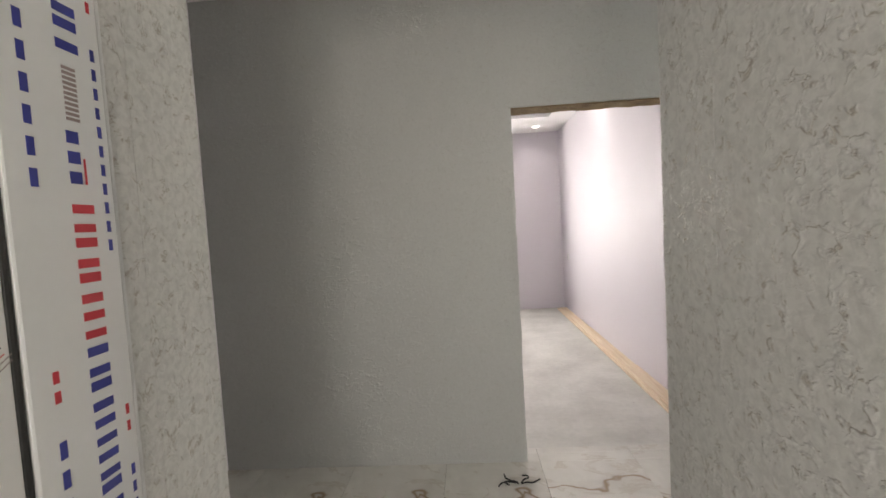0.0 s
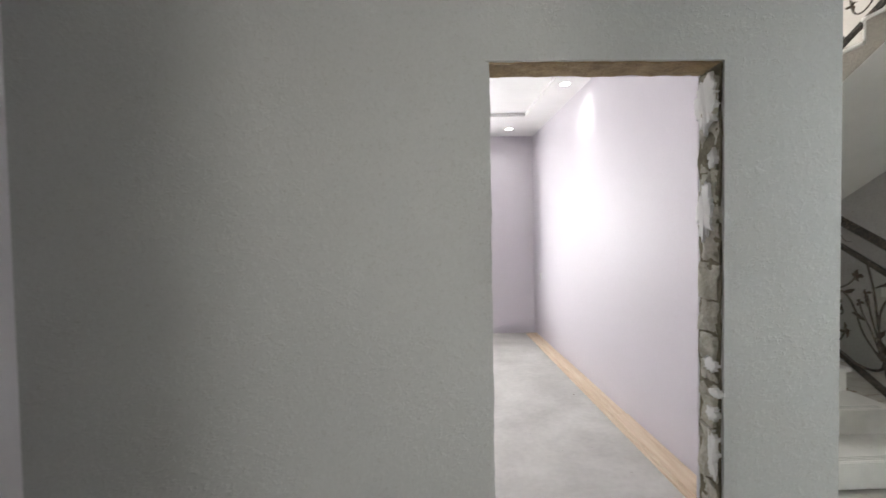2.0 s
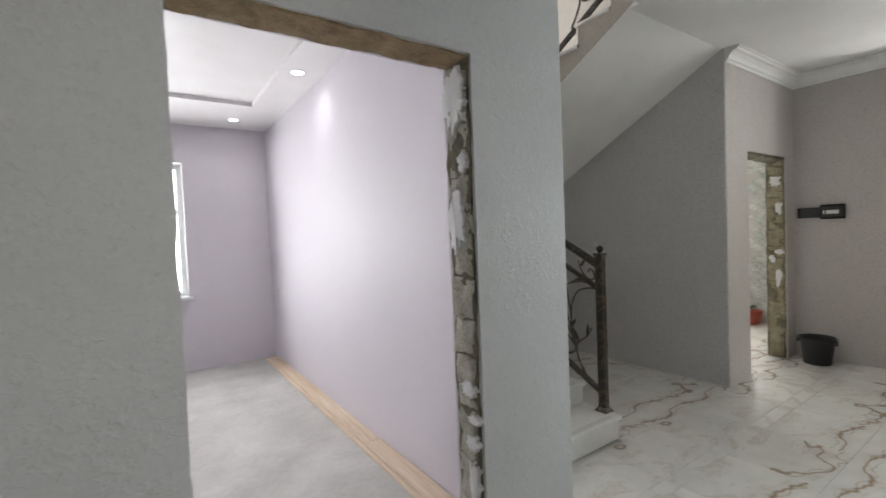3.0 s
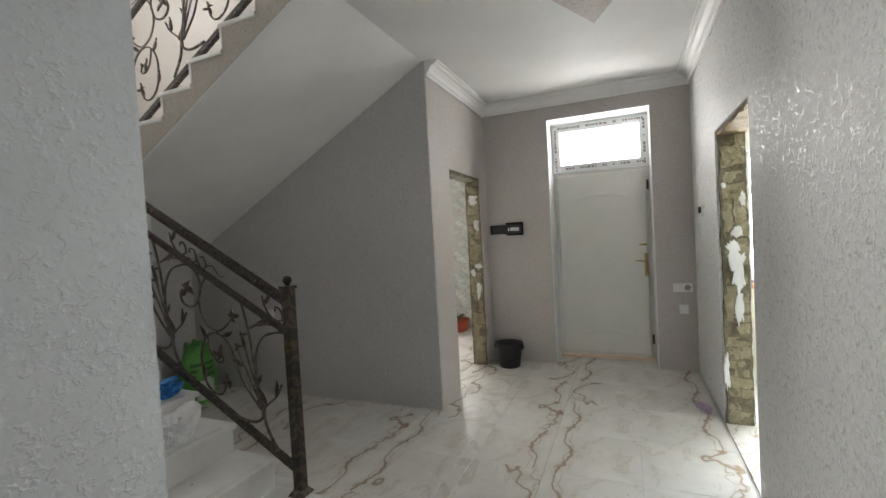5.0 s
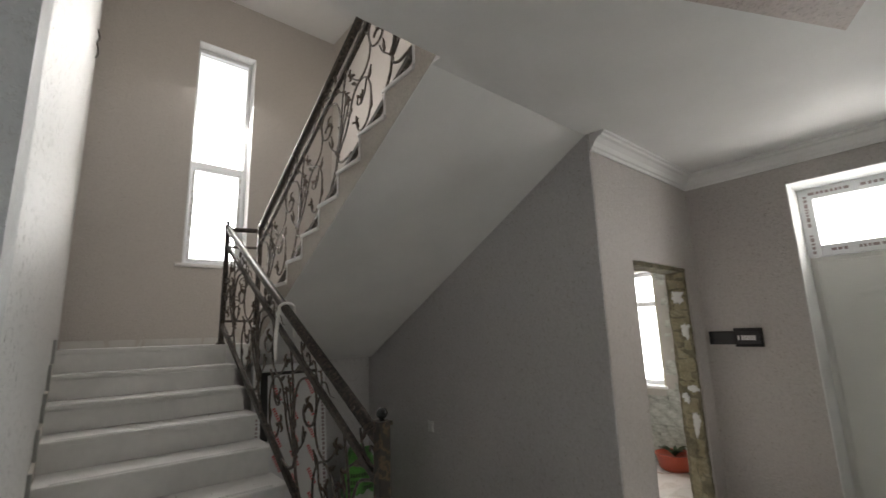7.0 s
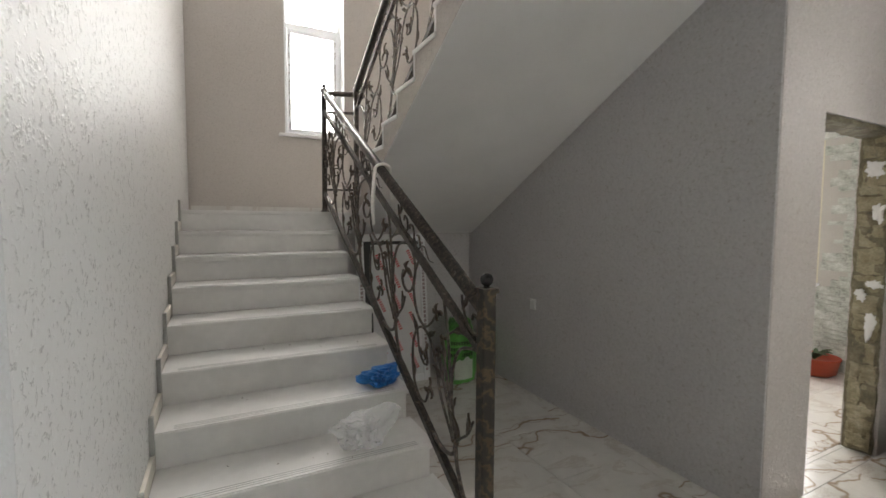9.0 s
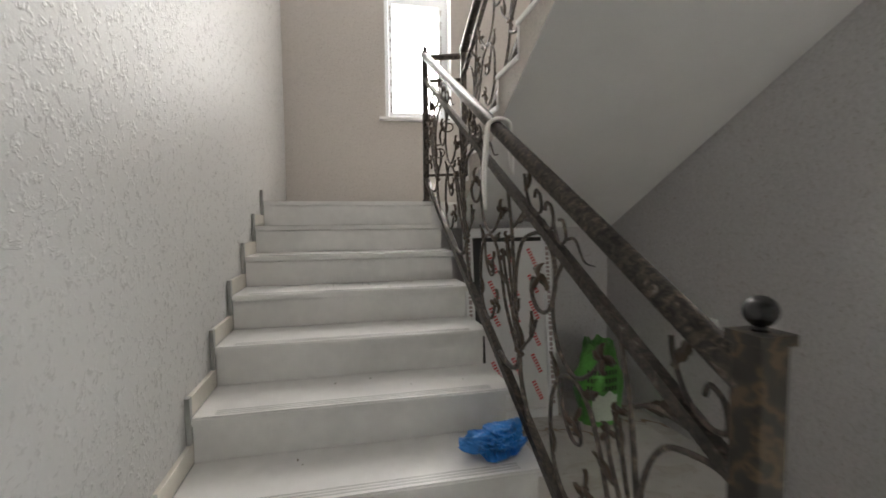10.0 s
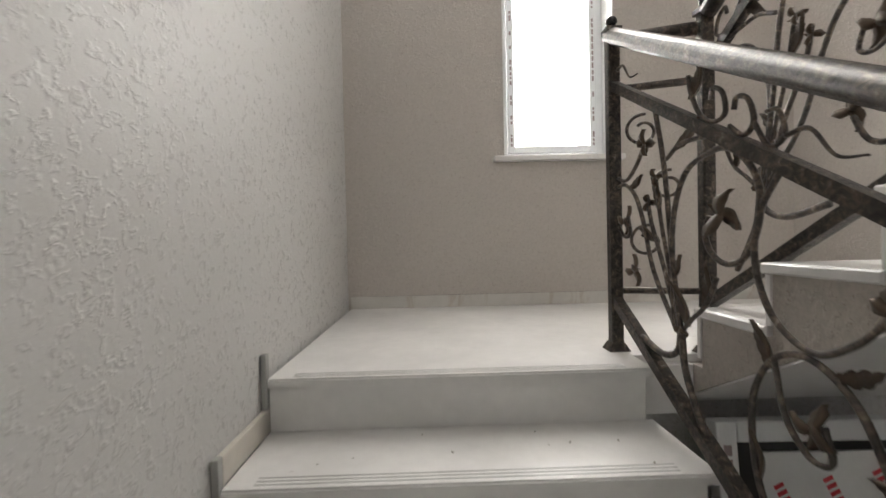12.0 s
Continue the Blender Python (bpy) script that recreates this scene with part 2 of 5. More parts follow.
M = {
    "paper_grey": wallpaper("wallpaper_pale_grey", (0.55, 0.553, 0.547), 0.58, 0.38, 0.08, 1.15, 0.40),
    "paper_stair": wallpaper("wallpaper_stair_grey", (0.58, 0.57, 0.555), 0.40, 0.36, 0.03, 1.15, 0.26),
    "paper_string": wallpaper("wallpaper_stringer", (0.45, 0.41, 0.365), 0.6, 0.5, 0.22, 1.0, 0.4),
    "skirting": plain("stained_skirting", (0.66, 0.62, 0.55), 0.5, 0, 0.16, 9, 0.1),
    "paper_cream": wallpaper("wallpaper_cream", (0.72, 0.72, 0.71), 0.68, 0.45, 0.24, 1.0, 0.24),
    "paper_taupe": wallpaper("wallpaper_taupe", (0.53, 0.49, 0.468), 0.55, 0.5, 0.2, 1.1, 0.34),
    "paper_dark": wallpaper("wallpaper_dark_taupe", (0.60, 0.585, 0.585), 0.5, 0.5, 0.19, 0.9, 0.3),
    "paper_beige": wallpaper("wallpaper_beige", (0.53, 0.49, 0.45), 0.58, 0.5, 0.12, 1.1, 0.36),
    "lavender": wallpaper("wallpaper_lavender", (0.68, 0.645, 0.69), 0.6, 0.06, 0.03, 1.2, 0.55),
    "ceiling": plain("ceiling_paint", (0.84, 0.83, 0.82), 0.6, 0, 0.03, 90, 0.1),
    "plaster": plain("white_plaster", (0.80, 0.80, 0.79), 0.85, 0, 0.05, 40, 0.4, 0.004),
    "crown": plain("crown_paint", (0.82, 0.81, 0.80), 0.5, 0, 0.02, 90, 0.05),
    "tile": marble("marble_floor_tile", (0.74, 0.72, 0.68), (0.31, 0.225, 0.15)),
    "grout": plain("grout", (0.55, 0.53, 0.50), 0.9),
    "step": plain("pale_marble_step", (0.76, 0.75, 0.73), 0.3, 0, 0.09, 18, 0.05),
    "step_edge": plain("grey_marble_edge", (0.38, 0.38, 0.36), 0.5, 0, 0.1, 30),
    "screed": plain("concrete_screed", (0.60, 0.59, 0.56), 0.9, 0, 0.12, 22, 0.3, 0.004),
    "stone": stone("rough_limestone", (0.22, 0.19, 0.11), (0.36, 0.32, 0.21), (0.50, 0.46, 0.34)),
    "stone_grey": stone("grey_limestone", (0.36, 0.33, 0.25), (0.50, 0.48, 0.41), (0.62, 0.60, 0.54)),
    "mortar": stone("crumbled_mortar", (0.07, 0.06, 0.04), (0.20, 0.175, 0.115), (0.34, 0.31, 0.22)),
    "lintel": stone("brown_lintel", (0.16, 0.10, 0.05), (0.30, 0.21, 0.11), (0.42, 0.32, 0.18)),
    "pvc": plain("white_pvc", (0.82, 0.83, 0.84), 0.28, 0, 0.02, 80, 0.02),
    "rubber": plain("black_rubber", (0.02, 0.02, 0.02), 0.6),
    "glass": glass("window_glass"),
    "iron": iron("wrought_iron", 34, 1.0),
    "iron_rail": iron("worn_rail_iron", 48, 0.62),
    "iron_post": banded_iron(),
    "bronze": plain("worn_bronze", (0.12, 0.09, 0.065), 0.4, 0.6, 0.38, 45, 0.5, 0.004),
    "door": plain("white_lacquer", (0.74, 0.73, 0.69), 0.3, 0, 0.03, 70, 0.05),
    "brass": plain("old_brass", (0.42, 0.29, 0.12), 0.35, 0.9, 0.15),
    "bucket": plain("black_plastic", (0.018, 0.018, 0.02), 0.42, 0, 0.2),
    "switch": plain("white_plastic", (0.85, 0.85, 0.84), 0.25, 0, 0.02, 60, 0.02),
    "plank": wood("raw_pine", (0.66, 0.50, 0.35), (0.82, 0.70, 0.55)),
    "black": plain("black_gloss", (0.012, 0.012, 0.013), 0.2, 0, 0.1),
    "red": plain("red_clay_plastic", (0.45, 0.08, 0.04), 0.5),
    "leaf": plain("leaf_green", (0.05, 0.09, 0.03), 0.5, 0, 0.3),
    "bag_blue": plain("blue_bag_film", (0.03, 0.22, 0.62), 0.3, 0, 0.2),
    "bag_green": plain("green_bag_film", (0.13, 0.48, 0.08), 0.35, 0, 0.4),
    "cloth": plain("white_cloth", (0.84, 0.83, 0.79), 0.9, 0, 0.06, 120, 0.4),
    "print_red": plain("red_print", (0.62, 0.05, 0.07), 0.5),
    "print_blue": plain("blue_print", (0.05, 0.06, 0.32), 0.5),
    "film_white": plain("whitish_bag_print", (0.62, 0.70, 0.58), 0.4, 0, 0.2),
    "print_dark": plain("dark_print", (0.10, 0.09, 0.11), 0.5),
    "print_grey": plain("grey_print", (0.35, 0.28, 0.28), 0.5),
    "paper_white": plain("white_card", (0.80, 0.80, 0.80), 0.6, 0, 0.04),
    "sill_wood": wood("varnished_sill", (0.35, 0.18, 0.07), (0.50, 0.28, 0.12), "X"),
    "purple": plain("purple_cloth", (0.20, 0.10, 0.28), 0.8),
    "wrapper": plain("lilac_wrapper", (0.42, 0.30, 0.46), 0.4, 0, 0.3),
    "cream_wall": plain("cream_wall", (0.70, 0.66, 0.52), 0.7, 0, 0.05),
    # dark first tone paints in the shadows between the split stones
    "clad": stone("pale_cladding", (0.26, 0.28, 0.25), (0.60, 0.63, 0.59), (0.82, 0.83, 0.81), 0.7),
}
film, fn, fl, fp = nodes_of("clear_bag_film")
fp.inputs["Base Color"].default_value, fp.inputs["Roughness"].default_value, fp.inputs["Alpha"].default_value = (0.90, 0.91, 0.91, 1), 0.08, 0.46
M["film"] = film
lamp_mat, ln, ll, lp = nodes_of("spot_lamp_face")
lp.inputs["Emission Color"].default_value, lp.inputs["Emission Strength"].default_value = (1, 0.96, 0.92, 1), 12
M["lamp"] = lamp_mat

# ---- building helpers ----


def box(bm, x0, x1, y0, y1, z0, z1):
    vs = [bm.verts.new((x, y, z)) for z in (z0, z1) for y in (y0, y1) for x in (x0, x1)]
    for q in ((0, 2, 3, 1), (4, 5, 7, 6), (0, 1, 5, 4), (2, 6, 7, 3), (0, 4, 6, 2), (1, 3, 7, 5)):
        bm.faces.new([vs[i] for i in q])
    return vs


def bevelled(bm, width, seg=2):
    bmesh.ops.bevel(bm, geom=bm.edges[:] + bm.verts[:], offset=width, segments=seg, affect="EDGES", profile=0.5)
    return bm


def cyl(bm, a, b, r0, r1=None, n=12):
    """A capped round bar from a to b."""
    a, b = Vector(a), Vector(b)
    d = b - a
    m = Matrix.Translation((a + b) / 2) @ d.to_track_quat("Z", "Y").to_matrix().to_4x4()
    bmesh.ops.create_cone(bm, cap_ends=True, segments=n, radius1=r0, radius2=r0 if r1 is None else r1, depth=d.length, matrix=m)
    return bm


def tube(bm, pts, r, n=6):
    """A round rod swept along points; r may taper to its end as (start, end)."""
    pts = [Vector(p) for p in pts]
    ra, rb = r if isinstance(r, tuple) else (r, r)
    rings = []
    up = Vector((1, 0, 0))
    for i, p in enumerate(pts):
        t = (pts[min(i + 1, len(pts) - 1)] - pts[max(i - 1, 0)]).normalized()
        side = t.cross(up)
        side = side.normalized() if side.length > 1e-4 else Vector((0, 0, 1))
        other = t.cross(side)
        rad = ra + (rb - ra) * i / (len(pts) - 1)
        rings.append([bm.verts.new(p + rad * (math.cos(2 * math.pi * k / n) * side + math.sin(2 * math.pi * k / n) * other)) for k in range(n)])
    for a, b in zip(rings, rings[1:]):
        for k in range(n):
            bm.faces.new((a[k], a[(k + 1) % n], b[(k + 1) % n], b[k]))
    bm.faces.new(rings[0][::-1])
    bm.faces.new(rings[-1])
    return bm


def mesh_of(name, bm, material, smooth=False):
    bmesh.ops.recalc_face_normals(bm, faces=bm.faces[:])
    me = bpy.data.meshes.new(name)
    bm.to_mesh(me)
    bm.free()
    me.materials.append(material)
    if smooth:
        for f in me.polygons:
            f.use_smooth = True
    return me


def part(name, bm, material, parent=None, label="", smooth=False, m=None):
    ob = new(name, mesh_of(name, bm, material, smooth))
    if m is not None:
        ob.matrix_world = m
    if parent is not None:
        ob.parent = parent
    if label:
        ob["label"] = label
    return ob


def thing(name, label, category, m=None, group="", kind=""):
    ob = new(name)
    ob.empty_display_size = 0.1
    if m is not None:
        ob.matrix_world = m
    return tagged(ob, label, category, group, kind)


def box_part(name, parent, material, x0, x1, y0, y1, z0, z1, bev=0.0, label="", seg=2):
    bm = bmesh.new()
    box(bm, x0, x1, y0, y1, z0, z1)
    if bev:
        bevelled(bm, bev, seg)
    return part(name, bm, material, parent, label)


def wall_mesh(axis, at, thick, u0, u1, z0, z1, holes=(), rough=()):
    """A wall across x ('x') or y ('y') from at to at + thick, with rectangular holes (u0, u1, z0, z1) right through it."""
    us = sorted({u0, u1, *[h[0] for h in holes], *[h[1] for h in holes]})
    zs = sorted({z0, z1, *[h[2] for h in holes], *[h[3] for h in holes]})
    us, zs = [u for u in us if u0 <= u <= u1], [z for z in zs if z0 <= z <= z1]
    solid = {}
    for i in range(len(us) - 1):
        for j in range(len(zs) - 1):
            cu, cz = (us[i] + us[i + 1]) / 2, (zs[j] + zs[j + 1]) / 2
            solid[i, j] = not any(h[0] < cu < h[1] and h[2] < cz < h[3] for h in holes)
    bm = bmesh.new()
    cache = {}

    def v(i, j, k):
        if (i, j, k) not in cache:
            d = at + k * thick
            cache[i, j, k] = bm.verts.new((d, us[i], zs[j]) if axis == "x" else (us[i], d, zs[j]))
        return cache[i, j, k]

    for (i, j), full in solid.items():
        if not full:
            continue
        for k in (0, 1):
            bm.faces.new((v(i, j, k), v(i + 1, j, k), v(i + 1, j + 1, k), v(i, j + 1, k)))
        for di, dj, a, b in ((-1, 0, (i, j), (i, j + 1)), (1, 0, (i + 1, j), (i + 1, j + 1)), (0, -1, (i, j), (i + 1, j)), (0, 1, (i, j + 1), (i + 1, j + 1))):
            if not solid.get((i + di, j + dj), False):
                bm.faces.new((v(*a, 0), v(*b, 0), v(*b, 1), v(*a, 1)))
    return bm


def wall(name, axis, at, thick, u0, u1, z0, z1, material, holes=(), label=""):
    return tagged(part(name, wall_mesh(axis, at, thick, u0, u1, z0, z1, holes), material), label, "wall", kind="structure")


def slab(name, material, x0, x1, y0, y1, z0, z1, label, category):
    bm = bmesh.new()
    box(bm, x0, x1, y0, y1, z0, z1)
    return tagged(part(name, bm, material), label, category, kind="structure")

# ---- structure ----
wall("wall_north", "y", NORTH, 0.18, WEST, STAIR_W, 0, CEIL, M["paper_grey"], [(DOOR_N[0] - 0.02, DOOR_N[1] + 0.01, -0.05, DOOR_N[3] + 0.004)], "pale grey embossed wallpaper wall with a rough doorway")
wall("wall_south", "y", SOUTH, -0.21, WEST, EAST, 0, CEIL, M["paper_cream"], [DOOR_START, (DOOR_S[0], DOOR_S[1] + 0.04, -0.05, DOOR_S[3] + 0.03)], "pale embossed wallpaper wall with two doorways")
wall("wall_west", "x", WEST, -0.2, SOUTH - 0.21, NORTH + 0.18, 0, CEIL, M["lavender"], (), "lavender grey wallpaper end wall of the hall")
wall("wall_east", "x", EAST, 0.42, SOUTH - 0.21, KITCHEN_S, 0, CEIL, M["paper_taupe"], [DOOR_E], "taupe wallpaper wall round the entrance door")
wall("wall_kitchen", "y", KITCHEN_S, 0.2, STAIR_E + 0.01, 8.4, 0, CEIL, M["paper_taupe"], [(DOOR_K[0], DOOR_K[1] + 0.03, -0.05, DOOR_K[3] + 0.03)], "taupe wallpaper wall with a bare stone doorway")
wall("wall_under_stair", "x", STAIR_E, 0.16, KITCHEN_S + 0.004, STAIR_N, 0, UPPER, M["paper_dark"], (), "dark taupe embossed wallpaper wall beside the stairs")
wall("wall_stair_west", "x", STAIR_W, -0.18, NORTH + 0.181, STAIR_N, 0, UPPER, M["paper_stair"], (), "pale grey embossed wallpaper wall along the stairs")
wall("wall_stair_north", "y", STAIR_N, 0.34, STAIR_W - 0.18, STAIR_E + 0.16, 0, UPPER, M["paper_beige"], [WIN_STAIR], "beige wallpaper wall with the tall stair window")
# unseen closing wall; its opening is made up for the upstairs fill lamp
wall("wall_stair_south", "y", 4.30, -0.2, STAIR_W - 0.18, STAIR_E + 0.16, CEIL + 0.252, UPPER, M["paper_beige"], [(2.6, 4.4, 4.6, 5.8)], "plain beige closing wall of the upper floor, unseen, with an opening added for light")
wall("wall_understair_back", "y", 7.65, 0.15, 3.27, STAIR_E - 0.003, 0, 1.5, M["paper_dark"], (), "taupe wallpaper wall under the landing")
# vestibule by which the hall is entered
wall("wall_vestibule_east", "x", 0.69, 0.2, -1.5, SOUTH - 0.212, 0, CEIL, M["paper_cream"], (), "cream embossed wallpaper wall of the passage")
wall("wall_vestibule_west", "x", -0.383, -0.25, -1.5, SOUTH - 0.212, 0, CEIL, M["paper_cream"], [(0.75, 1.975, -0.05, 2.5)], "cream embossed wallpaper wall with a plastic door")
wall("wall_vestibule_south", "y", -1.2, -0.2, -0.633, 0.89, 0, CEIL, M["paper_cream"], [(-0.3, 0.6, 1.3, 2.5)], "cream wall with a window opening behind the passage")
# room beyond the north doorway
wall("wall_room_east", "x", 1.875, 0.012, NORTH + 0.183, 8.77, 0, 3.3, M["lavender"], (), "lavender wallpaper wall of the empty room")
wall("wall_room_north", "y", 8.77, 0.32, -3.0, 1.887, 0, 3.3, M["lavender"], [WIN_ROOM], "lavender wallpaper wall with a white window")
wall("wall_room_west", "x", -2.8, -0.2, NORTH, 9.0, 0, 3.3, M["lavender"], (), "lavender wallpaper wall of the empty room")
wall("wall_room_south", "y", NORTH + 0.183, 0.012, -2.8, 1.875, 0, 3.3, M["lavender"], [(DOOR_N[0] - 0.02, DOOR_N[1] + 0.01, -0.05, DOOR_N[3] + 0.004)], "lavender wallpaper inner face of the doorway wall")
# kitchen
wall("wall_kitchen_east", "x", 8.4, 0.3, KITCHEN_S, 8.9, 0, CEIL, M["cream_wall"], [WIN_KITCHEN], "pale wall with a bright kitchen window")
wall("wall_kitchen_north", "y", 8.6, 0.2, STAIR_E, 8.7, 0, CEIL, M["cream_wall"], (), "plain pale kitchen wall")
# room beyond the south doorway
wall("wall_south_room_east", "x", EAST, 0.3, -2.6, SOUTH - 0.212, 0, CEIL, M["cream_wall"], [WIN_SOUTH], "cream wall with a bright window")
# out of view; the opening exists only to let the fill lamp through
wall("wall_south_room_south", "y", -2.4, -0.2, 0.89, EAST + 0.3, 0, CEIL, M["cream_wall"], [(3.2, 5.4, 0.9, 2.5)], "plain cream closing wall, unseen, with an opening added for light")
wall("wall_south_room_west", "x", 0.893, 0.05, -2.4, SOUTH - 0.212, 0, CEIL, M["cream_wall"], (), "plain cream wall")

slab("floor_base", M["grout"], WEST - 0.2, 8.7, -2.6, 9.1, -0.25, -0.012, "grey screed bed under the tiles", "floor")
slab("floor_room", M["screed"], -2.8, 1.875, NORTH + 0.17, 8.77, -0.012, -0.004, "dusty bare concrete screed of the empty room", "floor")
slab("floor_south_room", M["screed"], 0.94, EAST, -2.4, SOUTH - 0.22, -0.012, -0.003, "dusty bare concrete screed", "floor")
bm = bmesh.new()
box(bm, WEST - 0.2, EAST + 0.42, SOUTH - 0.21, 4.44, CEIL, CEIL + 0.25)
box(bm, 3.513, STAIR_E - 0.005, 4.4402, 4.535, CEIL, CEIL + 0.04)
tagged(part("ceiling_hall", bm, M["ceiling"]), "white painted plaster ceiling of the hall", "ceiling", kind="structure")
slab("ceiling_kitchen", M["ceiling"], STAIR_E + 0.16, 8.7, 4.445, 8.9, CEIL + 0.002, CEIL + 0.25, "white kitchen ceiling", "ceiling")
slab("ceiling_south_room", M["ceiling"], -0.7, EAST + 0.3, -2.6, SOUTH - 0.213, CEIL + 0.002, CEIL + 0.25, "white ceiling of the south room", "ceiling")
slab("ceiling_stair", M["ceiling"], STAIR_W - 0.18, STAIR_E + 0.16, 4.1, STAIR_N + 0.34, UPPER, UPPER + 0.2, "white ceiling high above the stairs", "ceiling")
bm = bmesh.new()
box(bm, 1.52, 1.875, NORTH + 0.18, 8.77, 3.0, 3.04)
box(bm, -2.8, 1.52, 7.67, 8.77, 3.0, 3.04)
box(bm, -2.8, -2.4, NORTH + 0.18, 7.67, 3.0, 3.04)
box(bm, -2.4, 1.52, NORTH + 0.18, 4.6, 3.0, 3.04)
box(bm, -2.8, 1.875, NORTH + 0.18, 8.77, 3.041, 3.3)
tagged(part("ceiling_room", bm, M["ceiling"]), "white tray ceiling with a lowered border", "ceiling", kind="structure")

# wallpapered panel let into the hall ceiling
bm = bmesh.new()
outline = [(4.97, 3.06), (4.05, 3.50), (2.95, 3.50), (2.03, 3.06), (2.95, 2.62), (4.05, 2.62)]
low, high = [bm.verts.new((x, y, CEIL - 0.006)) for x, y in outline], [bm.verts.new((x, y, CEIL + 0.01)) for x, y in outline]
bm.faces.new(low)
bm.faces.new(high[::-1])
for i in range(6):
    bm.faces.new((low[i], low[(i + 1) % 6], high[(i + 1) % 6], high[i]))
tagged(part("ceiling_panel", bm, wallpaper("ceiling_panel_paper", (0.60, 0.52, 0.49), 0.5, 0.7, 0.2)), "pinkish embossed wallpaper panel in the ceiling", "ceiling", kind="structure")

# crown moulding: a stepped cove swept along each wall's top
PROFILE = [(0.0, 0.0), (0.012, 0.0), (0.018, 0.022), (0.03, 0.03), (0.045, 0.06), (0.075, 0.085), (0.10, 0.092), (0.108, 0.105), (0.125, 0.108), (0.125, 0.125), (0.0, 0.125)]


def crown(name, a, b, inward, in0=True, in1=True):
    """Crown moulding from a to b, its profile growing inward, mitred at the ends that meet another."""
    a, b, w = Vector((*a, 0)), Vector((*b, 0)), Vector((*inward, 0))
    t = (b - a).normalized()
    bm = bmesh.new()
    ends = []
    for p, s, m in ((a, 1, in0), (b, -1, in1)):
        ends.append([bm.verts.new(p + w * d + (t * s * d if m == 1 else -t * s * d if m == -1 else Vector()) + Vector((0, 0, CEIL - 0.125 + h))) for d, h in PROFILE])
    n = len(PROFILE)
    for i in range(n):
        bm.faces.new((ends[0][i], ends[0][(i + 1) % n], ends[1][(i + 1) % n], ends[1][i]))
    bm.faces.new(ends[0])
    bm.faces.new(ends[1][::-1])
    return tagged(part(name, bm, M["crown"]), "white plaster crown moulding under the ceiling", "moulding", kind="structure")


crown("trim_1", (EAST, SOUTH), (EAST, KITCHEN_S), (-1, 0), 1, 1)
crown("trim_2", (STAIR_E + 0.01, KITCHEN_S), (EAST, KITCHEN_S), (0, -1), 0, 1)
crown("trim_3", (WEST, SOUTH), (EAST, SOUTH), (0, 1), 1, 1)
crown("trim_4", (WEST, NORTH), (STAIR_W, NORTH), (0, -1), 1, 0)
crown("trim_5", (WEST, SOUTH), (WEST, NORTH), (1, 0), 1, 1)

# ---- stairs ----
TREAD = 0.3125


def nose(k):
    return 7.336 - TREAD * (10 - k)


def nose_up(j):
    return 5.0 + 0.307 * (9 - j)


def stair_block(name, x0, x1, pts, label, material="paper_string"):
    """The masonry body of a flight: its side profile (y, z) drawn across its width."""
    bm = bmesh.new()
    a, b = [bm.verts.new((x0, *p)) for p in pts], [bm.verts.new((x1, *p)) for p in pts]
    bm.faces.new(a)
    bm.faces.new(b[::-1])
    for i in range(len(pts)):
        j = (i + 1) % len(pts)
        bm.faces.new((a[i], b[i], b[j], a[j]))
    bm.normal_update()
    bmesh.ops.triangulate(bm, faces=[f for f in bm.faces if len(f.verts) > 4])
    return part(name, bm, M[material], None, label)


flight = thing("staircase", "lower flight of pale marble steps on a plastered body", "stairs", kind="structure")
pts = [(nose(1) + 0.035, 0.0)]
for k in range(1, 11):
    pts += [(nose(k) + 0.035, RISER * k - 0.03), (nose(k + 1) + 0.035 if k < 10 else 7.64, RISER * k - 0.03)]
body = stair_block("stair_body", STAIR_W + 0.002, 3.27, pts + [(7.64, 0.0)], "beige papered stair side")
body.parent = flight
for k in range(1, 11):
    y, z = nose(k), RISER * k
    depth = TREAD + 0.02 if k < 10 else 0.42
    bm = bmesh.new()
    box(bm, STAIR_W + 0.02, 3.305, y, y + depth, z - 0.03, z)
    bmesh.ops.bevel(bm, geom=[e for e in bm.edges if all(v.co.y < y + 0.001 for v in e.verts) and abs(e.verts[0].co.z - e.verts[1].co.z) < 1e-4], offset=0.006, segments=2, affect="EDGES")
    step = part("tread", bm, M["step"], flight)
    for g in range(3):
        box_part("groove", step, M["step_edge"], STAIR_W + 0.09, 3.22, y + 0.022 + 0.016 * g, y + 0.026 + 0.016 * g, z - 0.004, z + 0.0008)
    box_part("riser", flight, M["step"], STAIR_W + 0.02, 3.282, y + 0.014, y + 0.034, z - RISER + 0.001, z - 0.031, 0.002)
    # stepped skirting along the wall: a flat strip over the tread and an upright one, with a raw grey end
    if k < 10:
        box_part("skirting", flight, M["skirting"], STAIR_W + 0.001, STAIR_W + 0.019, y + 0.02, y + TREAD + 0.019, z + 0.001, z + 0.075, 0.003)
    box_part("skirting_edge", flight, M["step_edge"], STAIR_W + 0.001, STAIR_W + 0.0195, y - 0.006, y + 0.0195, z - RISER + 0.075, z + 0.078, 0.003, "raw grey skirting edge")
bm = bmesh.new()
box(bm, STAIR_W + 0.002, STAIR_E - 0.003, 7.66, STAIR_N - 0.002, 1.50, 1.67)
box(bm, 3.272, 3.508, 7.47, 7.659, 1.50, 1.6695)
part("landing_body", bm, M["ceiling"], flight, "white landing underside")
bm = bmesh.new()
box(bm, STAIR_W + 0.02, 4.5, nose(10) + 0.42, STAIR_N - 0.022, 1.671, LANDING)
part("landing_floor", bm, M["step"], flight)
bm = bmesh.new()
